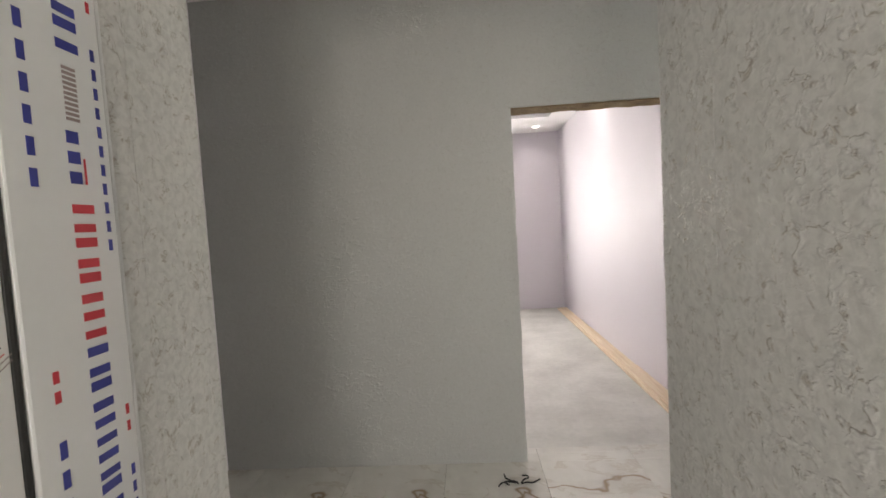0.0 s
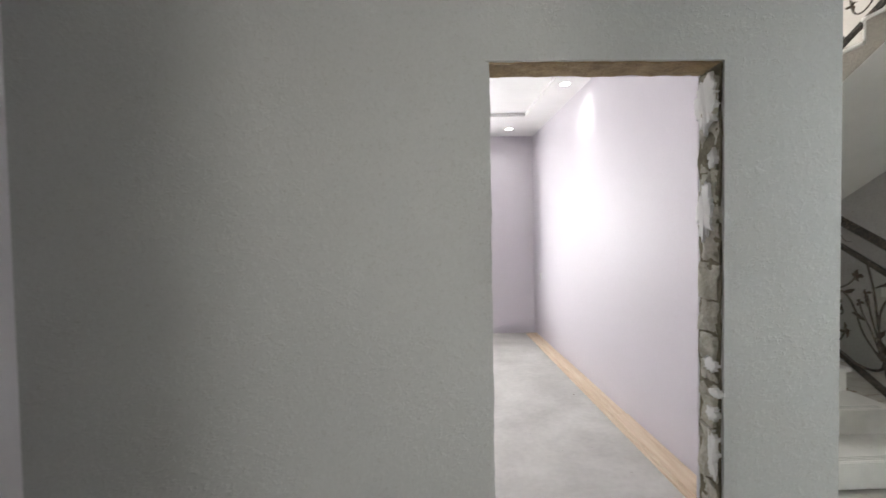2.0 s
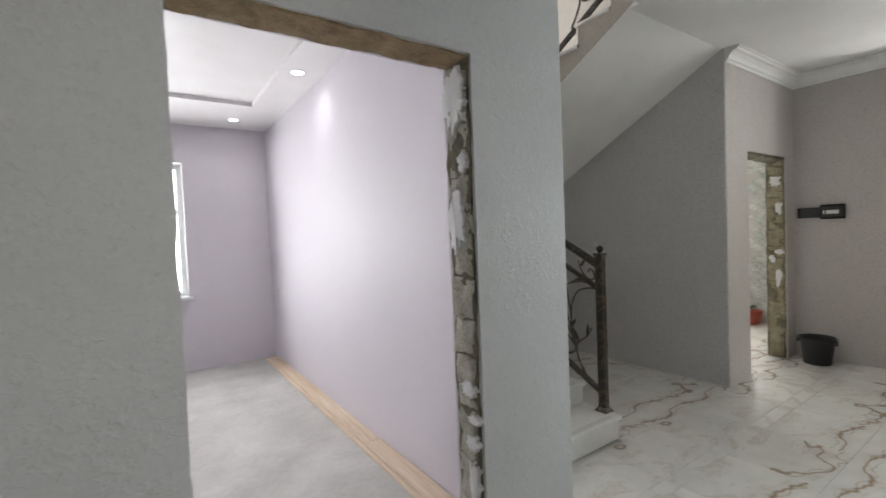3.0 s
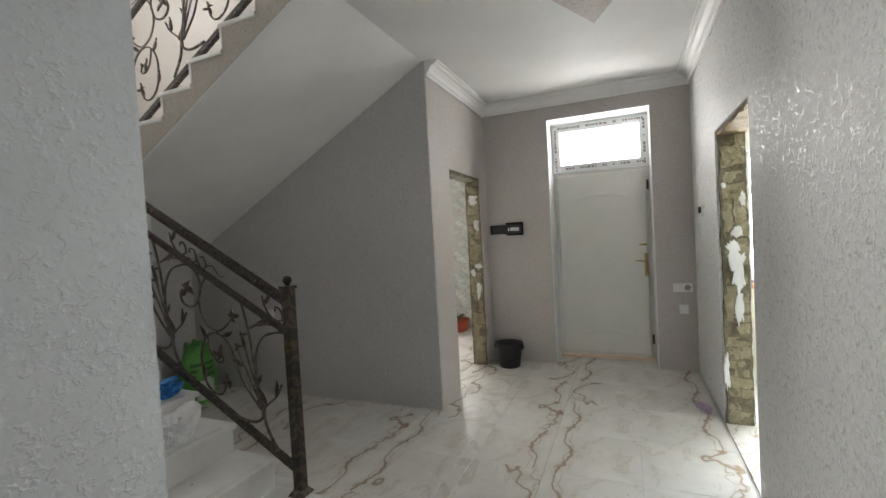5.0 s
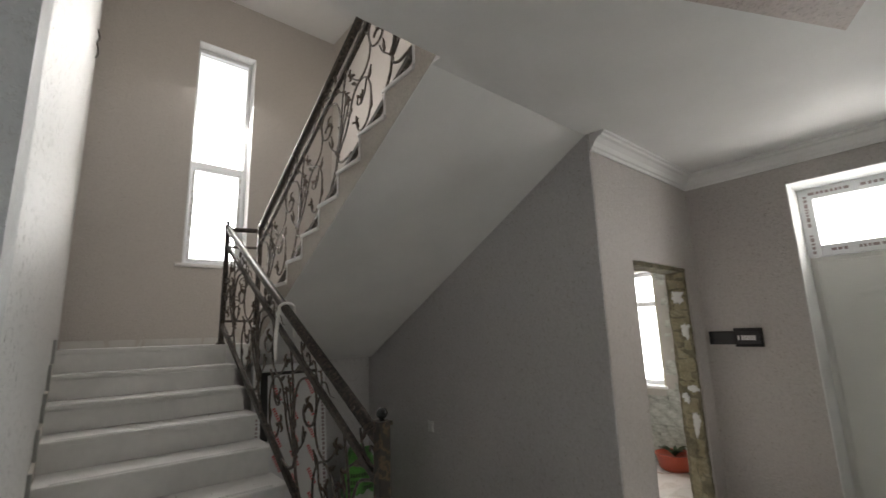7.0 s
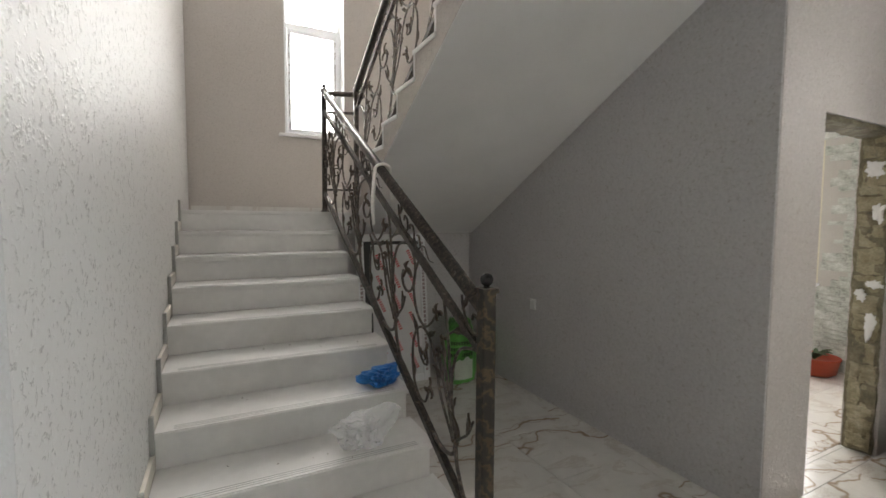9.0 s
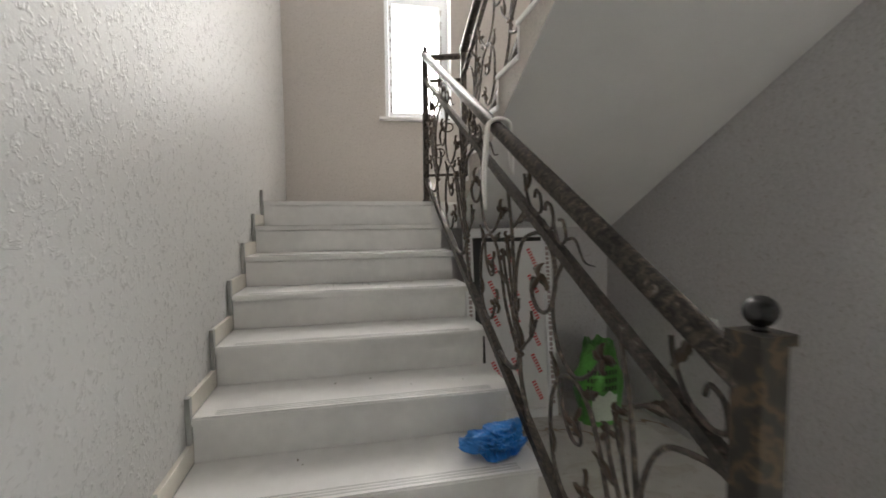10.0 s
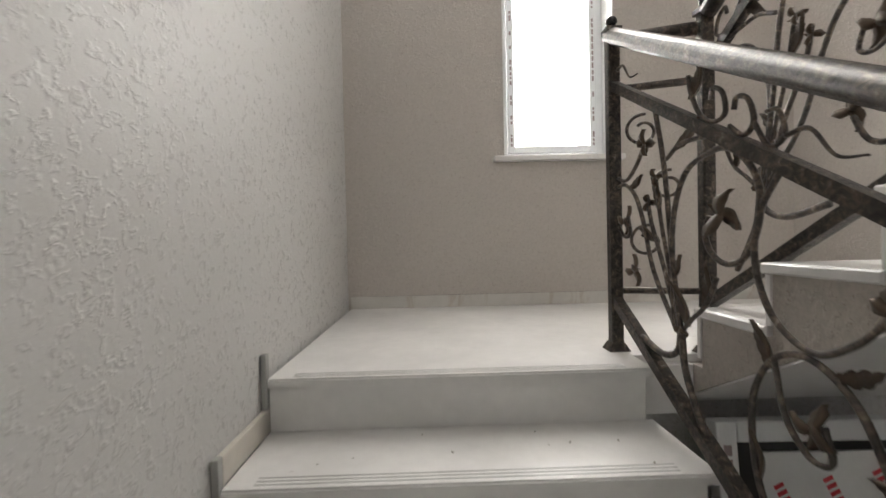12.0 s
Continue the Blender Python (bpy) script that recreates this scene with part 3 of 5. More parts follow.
box(bm, 3.306, STAIR_E - 0.004, nose_up(1) + 0.036, nose(10) + 0.418, 1.6715, LANDING)
box(bm, 4.5, STAIR_E - 0.004, nose(10) + 0.42, STAIR_N - 0.022, 1.671, LANDING)
part("landing_floor", bm, M["step"], flight)
part("skirting", wall_mesh("y", STAIR_N - 0.02, 0.018, STAIR_W + 0.02, STAIR_E - 0.004, LANDING + 0.0005, LANDING + 0.075), marble("skirting_marble", (0.70, 0.68, 0.64), (0.33, 0.22, 0.15)), flight, "veined marble landing skirting")

upper = thing("staircase", "upper flight of marble steps over a white sloping soffit", "stairs", kind="structure")
pts = [(7.6, 1.50), (7.6, 1.67), (nose_up(1) - 0.035, 1.67)]
for j in range(1, 11):
    pts += [(nose_up(j) - 0.035, LANDING + RISER * j - 0.03), (nose_up(j + 1) - 0.035 if j < 10 else 4.442, LANDING + RISER * j - 0.03)]
body = stair_block("stair_body", 3.51, STAIR_E - 0.003, pts + [(4.442, 3.199)], "papered stair side")
body.parent = upper
bm = bmesh.new()
a = [bm.verts.new((x, y, z - d)) for d in (0.0, 0.006) for x, y, z in ((3.512, 7.6, 1.498), (STAIR_E - 0.004, 7.6, 1.498), (STAIR_E - 0.004, 4.4415, 3.1965), (3.512, 4.4415, 3.1965))]
for q in ((0, 1, 2, 3), (7, 6, 5, 4), (0, 4, 5, 1), (1, 5, 6, 2), (2, 6, 7, 3), (3, 7, 4, 0)):
    bm.faces.new([a[i] for i in q])
part("soffit", bm, M["ceiling"], upper, "white sloping plaster soffit")
bm = bmesh.new()
box(bm, 3.512, STAIR_E - 0.004, 7.6, 7.66, 1.494, 1.66)
part("soffit", bm, M["ceiling"], upper)
for j in range(1, 11):
    y, z = nose_up(j), LANDING + RISER * j
    y1 = y - 0.327 if j < 10 else 4.442
    bm = bmesh.new()
    box(bm, 3.500, STAIR_E - 0.004, y1, y, z - 0.03, z)
    bmesh.ops.bevel(bm, geom=[e for e in bm.edges if all(v.co.x < 3.501 for v in e.verts) or all(v.co.y > y - 0.001 for v in e.verts)], offset=0.005, segments=1, affect="EDGES")
    part("tread", bm, M["step"], upper)
    box_part("riser", upper, M["step"], 3.505, STAIR_E - 0.004, y - 0.034, y - 0.014, z - RISER + 0.001, z - 0.031, 0.002)
# beige paper on the stair's east wall above the upper flight
skin = stair_block("wall_stair_east", STAIR_E - 0.011, STAIR_E - 0.0055, [(STAIR_N - 0.003, 1.69), (STAIR_N - 0.003, UPPER - 0.003), (4.35, UPPER - 0.003), (4.35, 3.41), (4.45, 3.37), (7.5, 1.69)], "", "paper_beige")
tagged(skin, "plain beige papered wall above the upper flight", "wall", kind="structure")

# ---- windows and doors of the shell ----


def frame_bars(parent, axis, at, depth, u0, u1, z0, z1, width, material, names=("stile", "rail")):
    """A rectangular frame of four bevelled bars in the plane axis = at."""
    for n, (a, b, c, d) in ((names[0], (u0, u0 + width, z0, z1)), (names[0], (u1 - width, u1, z0, z1)), (names[1], (u0 + width, u1 - width, z0, z0 + width)), (names[1], (u0 + width, u1 - width, z1 - width, z1))):
        if axis == "x":
            box_part(n, parent, material, at, at + depth, a, b, c, d, 0.005)
        else:
            box_part(n, parent, material, a, b, at, at + depth, c, d, 0.005)


def pane(parent, axis, at, u0, u1, z0, z1):
    bm = bmesh.new()
    if axis == "x":
        box(bm, at, at + 0.006, u0, u1, z0, z1)
    else:
        box(bm, u0, u1, at, at + 0.006, z0, z1)
    ob = part("pane", bm, M["glass"], parent)
    ob.visible_shadow = False
    return ob


def lining(name, axis, at, thick, hole, material, sides="lrtb"):
    """Plastered reveals of an opening, as thin boards on its cheeks."""
    u0, u1, z0, z1 = hole
    e = 0.006
    bm = bmesh.new()
    pieces = {"l": (u0 - 0.001, u0 + e, z0, z1), "r": (u1 - e, u1 + 0.001, z0, z1), "t": (u0 + e, u1 - e, z1 - e, z1 + 0.001), "b": (u0 + e, u1 - e, z0 - 0.001, z0 + e)}
    for s in sides:
        a, b, c, d = pieces[s]
        if axis == "x":
            box(bm, at - 0.002, at + thick, a, b, c, d)
        else:
            box(bm, a, b, at - 0.002, at + thick, c, d)
    return tagged(part(name, bm, material), "white plastered window reveal", "reveal", kind="structure")


def tape(parent, axis, at, u0, u1, z0, z1, upright, seed):
    """Printed protective film on a plastic profile: unreadable bars of print along a strip."""
    rnd = random.Random(seed)
    bm = bmesh.new()
    p, end = (z0 if upright else u0), (z1 if upright else u1)
    mid = (u0 + u1) / 2 if upright else (z0 + z1) / 2
    half = abs((u1 - u0) if upright else (z1 - z0)) * 0.13
    while p < end - 0.05:
        step = rnd.uniform(0.012, 0.04)
        a, b = (mid - half, mid + half), (p, p + step)
        (ua, ub), (za, zb) = (a, b) if upright else (b, a)
        if axis == "x":
            box(bm, at - 0.0012, at, ua, ub, za, zb)
        else:
            box(bm, ua, ub, at - 0.0012, at, za, zb)
        p += step + (rnd.uniform(0.008, 0.014) if rnd.random() < 0.8 else 0.07)
    return part("film_print", bm, M["print_grey"], parent, "grey printed protective film")


# pale overcast sky beyond the stair window
glow, gn, gl, gp = nodes_of("overcast_sky")
gp.inputs["Base Color"].default_value = (0, 0, 0, 1)
gp.inputs["Emission Color"].default_value, gp.inputs["Emission Strength"].default_value = (1.0, 0.98, 0.95, 1), 3.0
bm = bmesh.new()
box(bm, 0.5, 6.5, 11.5, 11.52, 0.5, 10.0)
tagged(part("backdrop", bm, glow), "plain bright overcast sky beyond the stair window", "sky", kind="structure")

# stair window: two lights one over the other
lining("window_1_reveal", "y", STAIR_N, 0.34, WIN_STAIR, M["plaster"])
win = thing("window_1", "tall narrow white plastic stair window with film on its frame", "window", kind="structure")
u0, u1, z0, z1 = WIN_STAIR
frame_bars(win, "y", 8.93, 0.06, u0 + 0.007, u1 - 0.007, z0 + 0.007, z1 - 0.007, 0.045, M["pvc"])
box_part("mullion", win, M["pvc"], u0 + 0.052, u1 - 0.052, 8.93, 8.99, 3.93, 4.0, 0.005)
frame_bars(win, "y", 8.915, 0.055, u0 + 0.055, u1 - 0.055, z0 + 0.055, 3.925, 0.045, M["pvc"], ("sash", "sash"))
pane(win, "y", 8.955, u0 + 0.09, u1 - 0.09, z0 + 0.09, 3.89)
pane(win, "y", 8.955, u0 + 0.045, u1 - 0.045, 4.0, z1 - 0.05)
tape(win, "y", 8.914, u0 + 0.055, u0 + 0.1, z0 + 0.1, 3.9, True, 3)
tape(win, "y", 8.914, u1 - 0.1, u1 - 0.055, z0 + 0.1, 3.9, True, 4)
box_part("sill", win, M["step"], u0 - 0.07, u1 + 0.05, STAIR_N - 0.05, 8.93, z0 - 0.03, z0 + 0.004, 0.006, "grey marble sill")

# entrance: steel door under a plastic transom light
lining("door_1_reveal", "x", EAST, 0.42, (DOOR_E[0], DOOR_E[1], 0, DOOR_E[3]), M["plaster"], "lrt")
door = thing("door_1", "white pressed steel entrance door, closed, with a brass handle", "door", kind="structure")
frame_bars(door, "x", 6.985, 0.09, DOOR_E[0] + 0.007, DOOR_E[1] - 0.007, 0.0, 2.273, 0.05, M["door"], ("jamb", "head"))


def door_leaf():
    """A steel leaf with a pressed long panel at the top, a round medallion and a lower panel."""
    bm = bmesh.new()
    y0, y1, z0, z1 = DOOR_E[0] + 0.05, DOOR_E[1] - 0.05, 0.055, 2.235
    ny, nz = 64, 140
    grid = []
    for j in range(nz + 1):
        row = []
        for i in range(ny + 1):
            y, z = y0 + (y1 - y0) * i / ny, z0 + (z1 - z0) * j / nz
            u, v = y - (y0 + y1) / 2, z - 1.09
            r = math.hypot(u, v)
            d = 0.0
            for radius in (0.20, 0.15):
                d += 0.006 * math.exp(-((r - radius) / 0.012) ** 2) * (1 if abs(v) < 0.9 * abs(u) + 0.09 else 0.4)
            for zc, half in ((1.98, 0.27), (0.33, 0.27)):
                if abs(u) < half:
                    d += 0.007 * math.exp(-((z - zc + 0.03 * (u / half) ** 2) / 0.012) ** 2)
            row.append(bm.verts.new((6.972 - d, y, z)))
        grid.append(row)
    for j in range(nz):
        for i in range(ny):
            bm.faces.new((grid[j][i], grid[j][i + 1], grid[j + 1][i + 1], grid[j + 1][i]))
    border = [grid[0][i] for i in range(ny + 1)] + [grid[j][ny] for j in range(1, nz + 1)] + [grid[nz][i] for i in range(ny - 1, -1, -1)] + [grid[j][0] for j in range(nz - 1, 0, -1)]
    back = [bm.verts.new((7.04, v.co.y, v.co.z)) for v in border]
    for i in range(len(border)):
        k = (i + 1) % len(border)
        bm.faces.new((border[i], back[i], back[k], border[k]))
    bm.faces.new(back[::-1])
    return bm


leaf = part("leaf", door_leaf(), M["door"], door, smooth=True)
bm = bmesh.new()
box(bm, 6.955, 6.972, 2.683, 2.718, 0.99, 1.26)
bevelled(bm, 0.008)
plate = part("handle_plate", bm, M["brass"], leaf, "old brass handle plate")
bm = bmesh.new()
cyl(bm, (6.957, 2.70, 1.17), (6.915, 2.70, 1.17), 0.009)
cyl(bm, (6.915, 2.695, 1.17), (6.915, 2.815, 1.175), 0.009, 0.007)
part("handle", bm, M["brass"], leaf, "old brass lever handle")
bm = bmesh.new()
cyl(bm, (6.972, 2.705, 1.36), (6.945, 2.705, 1.36), 0.016)
box(bm, 6.935, 6.947, 2.69, 2.765, 1.352, 1.368)
part("bolt_knob", bm, M["brass"], leaf, "dark bolt turn")
for z in (0.25, 2.05):
    bm = bmesh.new()
    cyl(bm, (6.965, 2.655, z - 0.055), (6.965, 2.655, z + 0.055), 0.012)
    part("hinge", bm, M["iron_rail"], door)
box_part("threshold", door, M["plank"], 6.93, 7.06, DOOR_E[0] + 0.01, DOOR_E[1] - 0.01, -0.01, 0.032, 0.006, "worn wooden threshold")
win = thing("window_2", "white plastic transom window over the entrance door", "window", kind="structure")
y0, y1 = DOOR_E[0] + 0.007, DOOR_E[1] - 0.007
frame_bars(win, "x", 6.96, 0.07, y0, y1, 2.275, DOOR_E[3] - 0.007, 0.095, M["pvc"])
pane(win, "x", 7.0, y0 + 0.09, y1 - 0.09, 2.36, DOOR_E[3] - 0.09)
for n, (a, b, c, d, up) in enumerate(((y0, y0 + 0.09, 2.3, 2.85, True), (y1 - 0.09, y1, 2.3, 2.85, True), (y0 + 0.05, y1 - 0.05, 2.28, 2.37, False), (y0 + 0.05, y1 - 0.05, 2.775, 2.865, False))):
    tape(win, "x", 6.959, a, b, c, d, up, 10 + n)

# windows of the side rooms
for name, axis, at, hole, label in (("window_3", "y", 8.77, WIN_ROOM, "white plastic window of the empty room"), ("window_4", "x", 8.4, WIN_KITCHEN, "white plastic kitchen window"), ("window_5", "x", EAST, WIN_SOUTH, "white plastic window of the south room")):
    u0, u1, z0, z1 = hole
    lining(name + "_reveal", axis, at, 0.3, hole, M["plaster"])
    win = thing(name, label, "window", kind="structure")
    frame_bars(win, axis, at + 0.16, 0.06, u0 + 0.007, u1 - 0.007, z0 + 0.007, z1 - 0.007, 0.06, M["pvc"])
    zm = {"window_3": z1 - 0.62, "window_4": z1 - 0.5, "window_5": 1.85}[name]
    um = (u0 + u1) / 2
    for n, (a, b, c, d) in (("transom", (u0 + 0.067, u1 - 0.067, zm, zm + 0.07)), ("mullion", (um - 0.035, um + 0.035, z0 + 0.067, zm))):
        m = M["sill_wood"] if name == "window_5" and n == "transom" else M["pvc"]
        if axis == "x":
            box_part(n, win, m, at + 0.158, at + 0.222, a, b, c, d, 0.004)
        else:
            box_part(n, win, m, a, b, at + 0.158, at + 0.222, c, d, 0.004)
    for a, b, c, d in ((u0 + 0.06, um - 0.03, z0 + 0.06, zm + 0.01), (um + 0.03, u1 - 0.06, z0 + 0.06, zm + 0.01), (u0 + 0.06, u1 - 0.06, zm + 0.06, z1 - 0.06)):
        pane(win, axis, at + 0.19, a, b, c, d)
    s = M["sill_wood"] if name == "window_5" else M["pvc"]
    if axis == "x":
        box_part("sill", win, s, at - 0.05, at + 0.16, u0 - 0.04, u1 + 0.04, z0 - 0.03, z0 + 0.008, 0.006)
    else:
        box_part("sill", win, s, u0 - 0.04, u1 + 0.04, at - 0.05, at + 0.16, z0 - 0.03, z0 + 0.008, 0.006)

# plastic door in the passage wall, still wrapped in printed film
door = thing("door_2", "white plastic panel door wrapped in printed protective film", "door", kind="structure")
XD = -0.383
for n, a, b, c, d in (("jamb", 1.9635, 1.974, 0, 2.49), ("jamb", 0.751, 0.80, 0, 2.49), ("head", 0.80, 1.9635, 2.42, 2.49)):
    box_part(n, door, M["pvc"], XD - 0.07, XD + 0.004, a, b, c, d, 0.006)
frame_bars(door, "x", XD - 0.055, 0.062, 0.803, 1.961, 0.01, 2.417, 0.186, M["pvc"], ("sash", "sash"))
frame_bars(door, "x", XD - 0.03, 0.035, 0.989, 1.775, 0.196, 2.231, 0.012, M["rubber"], ("gasket", "gasket"))
panel = box_part("panel", door, M["paper_white"], XD - 0.035, XD + 0.002, 1.001, 1.763, 0.208, 2.219, 0.002, "white film-wrapped panel")


def on_x(x, y, z, spin):
    """A pose on a wall that faces +x: the text's own right runs towards -y when spin is 0."""
    return Matrix(((0, 0, 1, x), (1, 0, 0, y), (0, 1, 0, z), (0, 0, 0, 1))) @ pose(0, 0, 0, 0, 0, spin)

# film print on the plastic door: maker's panel mark as a plain shape beside each legend
for i in range(17):
    for j in range(3):
        # rows half a step apart, the print climbing along the panel
        y, z = 1.675 - 0.20 * j - 0.085 * (i % 2), 0.26 + 0.112 * i + 0.02 * j
        grp = on_x(XD + 0.0028, y, z, 33)
        bm = bmesh.new()
        for c, d in ((0, 0), (0, 1), (1, 0), (1, 1)):
            m = pose(0, 0, 0, 0, 0, 12)
            bm.faces.new([bm.verts.new(m @ Vector(((c - 0.46 + e) * 0.016 - 0.008, (d - 0.46 + f) * 0.016 - 0.008, 0))) for e, f in ((0, 0), (0.9, 0), (0.9, 0.9), (0, 0.9))])
        part("film_mark", bm, M["print_red"], panel, "red film mark", m=grp)
        bm = bmesh.new()
        for k in range(7):
            x = 0.022 + 0.0092 * k + (0.004 if k > 1 else 0)
            box(bm, x, x + 0.0022, -0.006, 0.006, -0.0003, 0.0003)
            box(bm, x + 0.0045, x + 0.0067, -0.006, 0.006 - 0.004 * (k % 2), -0.0003, 0.0003)
        part("film_legend", bm, M["print_dark"], panel, m=grp)
        for k, c in enumerate(("print_red", "print_grey", "print_grey")):
            bm = bmesh.new()
            box(bm, 0.024 + 0.014 * k, 0.086 + 0.012 * k, -0.0155 - 0.007 * k, -0.0143 - 0.007 * k, -0.0003, 0.0003)
            part("film_line", bm, M[c], panel, m=grp)
# upright legend along the sash: plain shapes of the letters' size and colour
def legend(yy, wide, z0, z1, pitch, material, seed, solid=False):
    rr = random.Random(seed)
    x = XD + 0.0073
    bm = bmesh.new()
    z, y0, y1 = z0, yy - wide / 2, yy + wide / 2
    while z < z1 - 0.4 * pitch:
        h = pitch * (0.6 if solid else rr.uniform(0.74, 0.88))
        if solid:
            box(bm, x, x + 0.0005, y0, y1, z, z + h)
        else:
            box(bm, x, x + 0.0005, y0, y1, z, z + h * 0.3)
            box(bm, x, x + 0.0005, y0, y1, z + h * 0.68, z + h)
        z += pitch
    part("film_print", bm, M[material], door, "coloured printed film")


for z in (0.25, 1.05):
    # the legend repeats up the sash: blue part, red part, emblem, small print
    legend(1.895, 0.040, z, z + 0.345, 0.0575, "print_blue", 2)
    legend(1.895, 0.040, z + 0.35, z + 0.575, 0.0575, "print_red", 1)
    legend(1.888, 0.022, z + 0.60, z + 0.69, 0.032, "print_blue", 3, True)
    legend(1.906, 0.004, z + 0.60, z + 0.68, 0.07, "print_red", 3, True)
    legend(1.893, 0.024, z + 0.70, z + 0.785, 0.008, "print_grey", 5, True)
legend(1.895, 0.040, 1.86, 2.2, 0.0575, "print_blue", 2)
for z in (0.20, 0.92, 1.64):
    legend(1.818, 0.012, z, z + 0.35, 0.045, "print_blue", 4, True)
    legend(1.942, 0.008, z - 0.1, z + 0.25, 0.032, "print_blue", 8, True)
    legend(1.818, 0.010, z + 0.40, z + 0.46, 0.03, "print_red", 7, True)
    legend(1.942, 0.007, z + 0.30, z + 0.36, 0.03, "print_red", 9, True)

# ---- rough doorway edges ----


def grid_box(x0, x1, y0, y1, z0, z1, cell, amp, seed, keep=()):
    """A box cut into cells and roughened, like broken masonry."""
    bm = bmesh.new()
    size = (x1 - x0, y1 - y0, z1 - z0)
    n = [max(1, round(s / cell)) for s in size]
    cache = {}

    def v(i, j, k):
        if (i, j, k) not in cache:
            p = Vector((x0 + size[0] * i / n[0], y0 + size[1] * j / n[1], z0 + size[2] * k / n[2]))
            d = noise.noise_vector(p * 9 + Vector((seed, 0, 0))) * amp + noise.noise_vector(p * 31 + Vector((0, seed, 0))) * amp * 0.5
            cache[i, j, k] = bm.verts.new(p + Vector(d))
        return cache[i, j, k]

    for i in range(n[0]):
        for j in range(n[1]):
            for k in (0, n[2]):
                bm.faces.new((v(i, j, k), v(i + 1, j, k), v(i + 1, j + 1, k), v(i, j + 1, k)))
    for i in range(n[0]):
        for k in range(n[2]):
            for j in (0, n[1]):
                bm.faces.new((v(i, j, k), v(i + 1, j, k), v(i + 1, j, k + 1), v(i, j, k + 1)))
    for j in range(n[1]):
        for k in range(n[2]):
            for i in (0, n[0]):
                bm.faces.new((v(i, j, k), v(i, j + 1, k), v(i, j + 1, k + 1), v(i, j, k + 1)))
    return bm


def blob(bm, x, y, z, ry, rz, seed, drop=0.0):
    """A splash of plaster on a jamb that faces -x: a thin flat skin with a torn, dripping outline."""
    n = 72
    face, rim, foot = [], [], []
    for i in range(n):
        a = 2 * math.pi * i / n
        c, d = math.cos(a), math.sin(a)
        w = 1 + 0.5 * noise.noise(Vector((c * 1.3 + seed, d * 1.3, seed * 2))) + 0.42 * noise.noise(Vector((c * 4 + seed, d * 4, seed))) + 0.22 * noise.noise(Vector((c * 10, d * 10 + seed, seed)))
        zz = rz * d * w
        if zz < 0:
            zz -= drop * max(0.0, 0.4 + 1.2 * noise.noise(Vector((seed, c * 6, 2))))
        for ring, f, dx in ((face, 0.55, -0.014), (rim, 0.95, -0.012), (foot, 1.0, 0.012)):
            ring.append(bm.verts.new((x + dx + (0.003 * noise.noise(Vector((c * 3, d * 3, seed + f))) if dx < 0 else 0), y + f * ry * c * w, z + f * zz)))
    bm.faces.new(face)
    for p, q in ((face, rim), (rim, foot)):
        for i in range(n):
            k = (i + 1) % n
            bm.faces.new((p[i], q[i], q[k], p[k]))


def jamb(name, x, y0, y1, top, seed, blobs, label, split=0.0, rock="stone"):
    """A bare masonry jamb that faces -x: mortar behind, stones stacked up, splashes of plaster."""
    base = tagged(part(name, grid_box(x + 0.002, x + 0.034, y0 + 0.016, y1 - 0.016, 0.0, top, 0.028, 0.010, seed), M["mortar"]), label, "jamb", kind="structure")
    r = random.Random(seed)
    z = 0.012
    while z < top - 0.05:
        h = min(r.uniform(0.06, 0.19), top - z - 0.01)
        cuts = [y0 + 0.028, y1 - 0.028]
        if r.random() < split:
            cuts.insert(1, r.uniform(y0 + 0.09, y1 - 0.09))
        for a, b in zip(cuts, cuts[1:]):
            part("stone", grid_box(x - r.uniform(-0.006, 0.012), x + 0.03, a, b - 0.008, z, z + h - 0.010, 0.02, 0.021, seed + z * 10), M[rock], base)
        z += h
    for i, (y, zz, ry, rz, drop) in enumerate(blobs):
        bm = bmesh.new()
        blob(bm, x - 0.004, y, zz, ry, rz, seed + i * 3.7, drop)
        part("plaster_splash", bm, M["plaster"], base, "white plaster splash")
    return base


y0, y1 = NORTH, NORTH + 0.18
jamb("door_3_jamb", DOOR_N[1], y0, y1, 2.235, 3, [(y0 + 0.09, 2.10, 0.07, 0.10, 0.06), (y0 + 0.10, 1.62, 0.05, 0.13, 0.04), (y0 + 0.05, 1.83, 0.03, 0.035, 0), (y0 + 0.06, 0.92, 0.04, 0.03, 0), (y0 + 0.05, 0.70, 0.035, 0.03, 0), (y0 + 0.045, 0.52, 0.03, 0.10, 0.02), (y0 + 0.03, 0.80, 0.03, 0.02, 0)], "bare stone jamb with plaster splashes and open joints", 0.0, "stone_grey")
y0, y1 = SOUTH - 0.21, SOUTH
jamb("door_4_jamb", DOOR_S[1], y0, y1, 2.25, 7, [(y0 + 0.09, 1.50, 0.035, 0.045, 0), (y0 + 0.10, 1.24, 0.06, 0.16, 0.08), (y0 + 0.12, 1.36, 0.05, 0.06, 0.02), (y0 + 0.09, 0.93, 0.03, 0.10, 0.06), (y0 + 0.05, 1.75, 0.02, 0.05, 0.01), (y0 + 0.17, 1.86, 0.015, 0.02, 0), (y1 - 0.02, 0.42, 0.02, 0.14, 0)], "bare yellow stone jamb with white plaster splashes", 0.5)
y0, y1 = KITCHEN_S, KITCHEN_S + 0.2
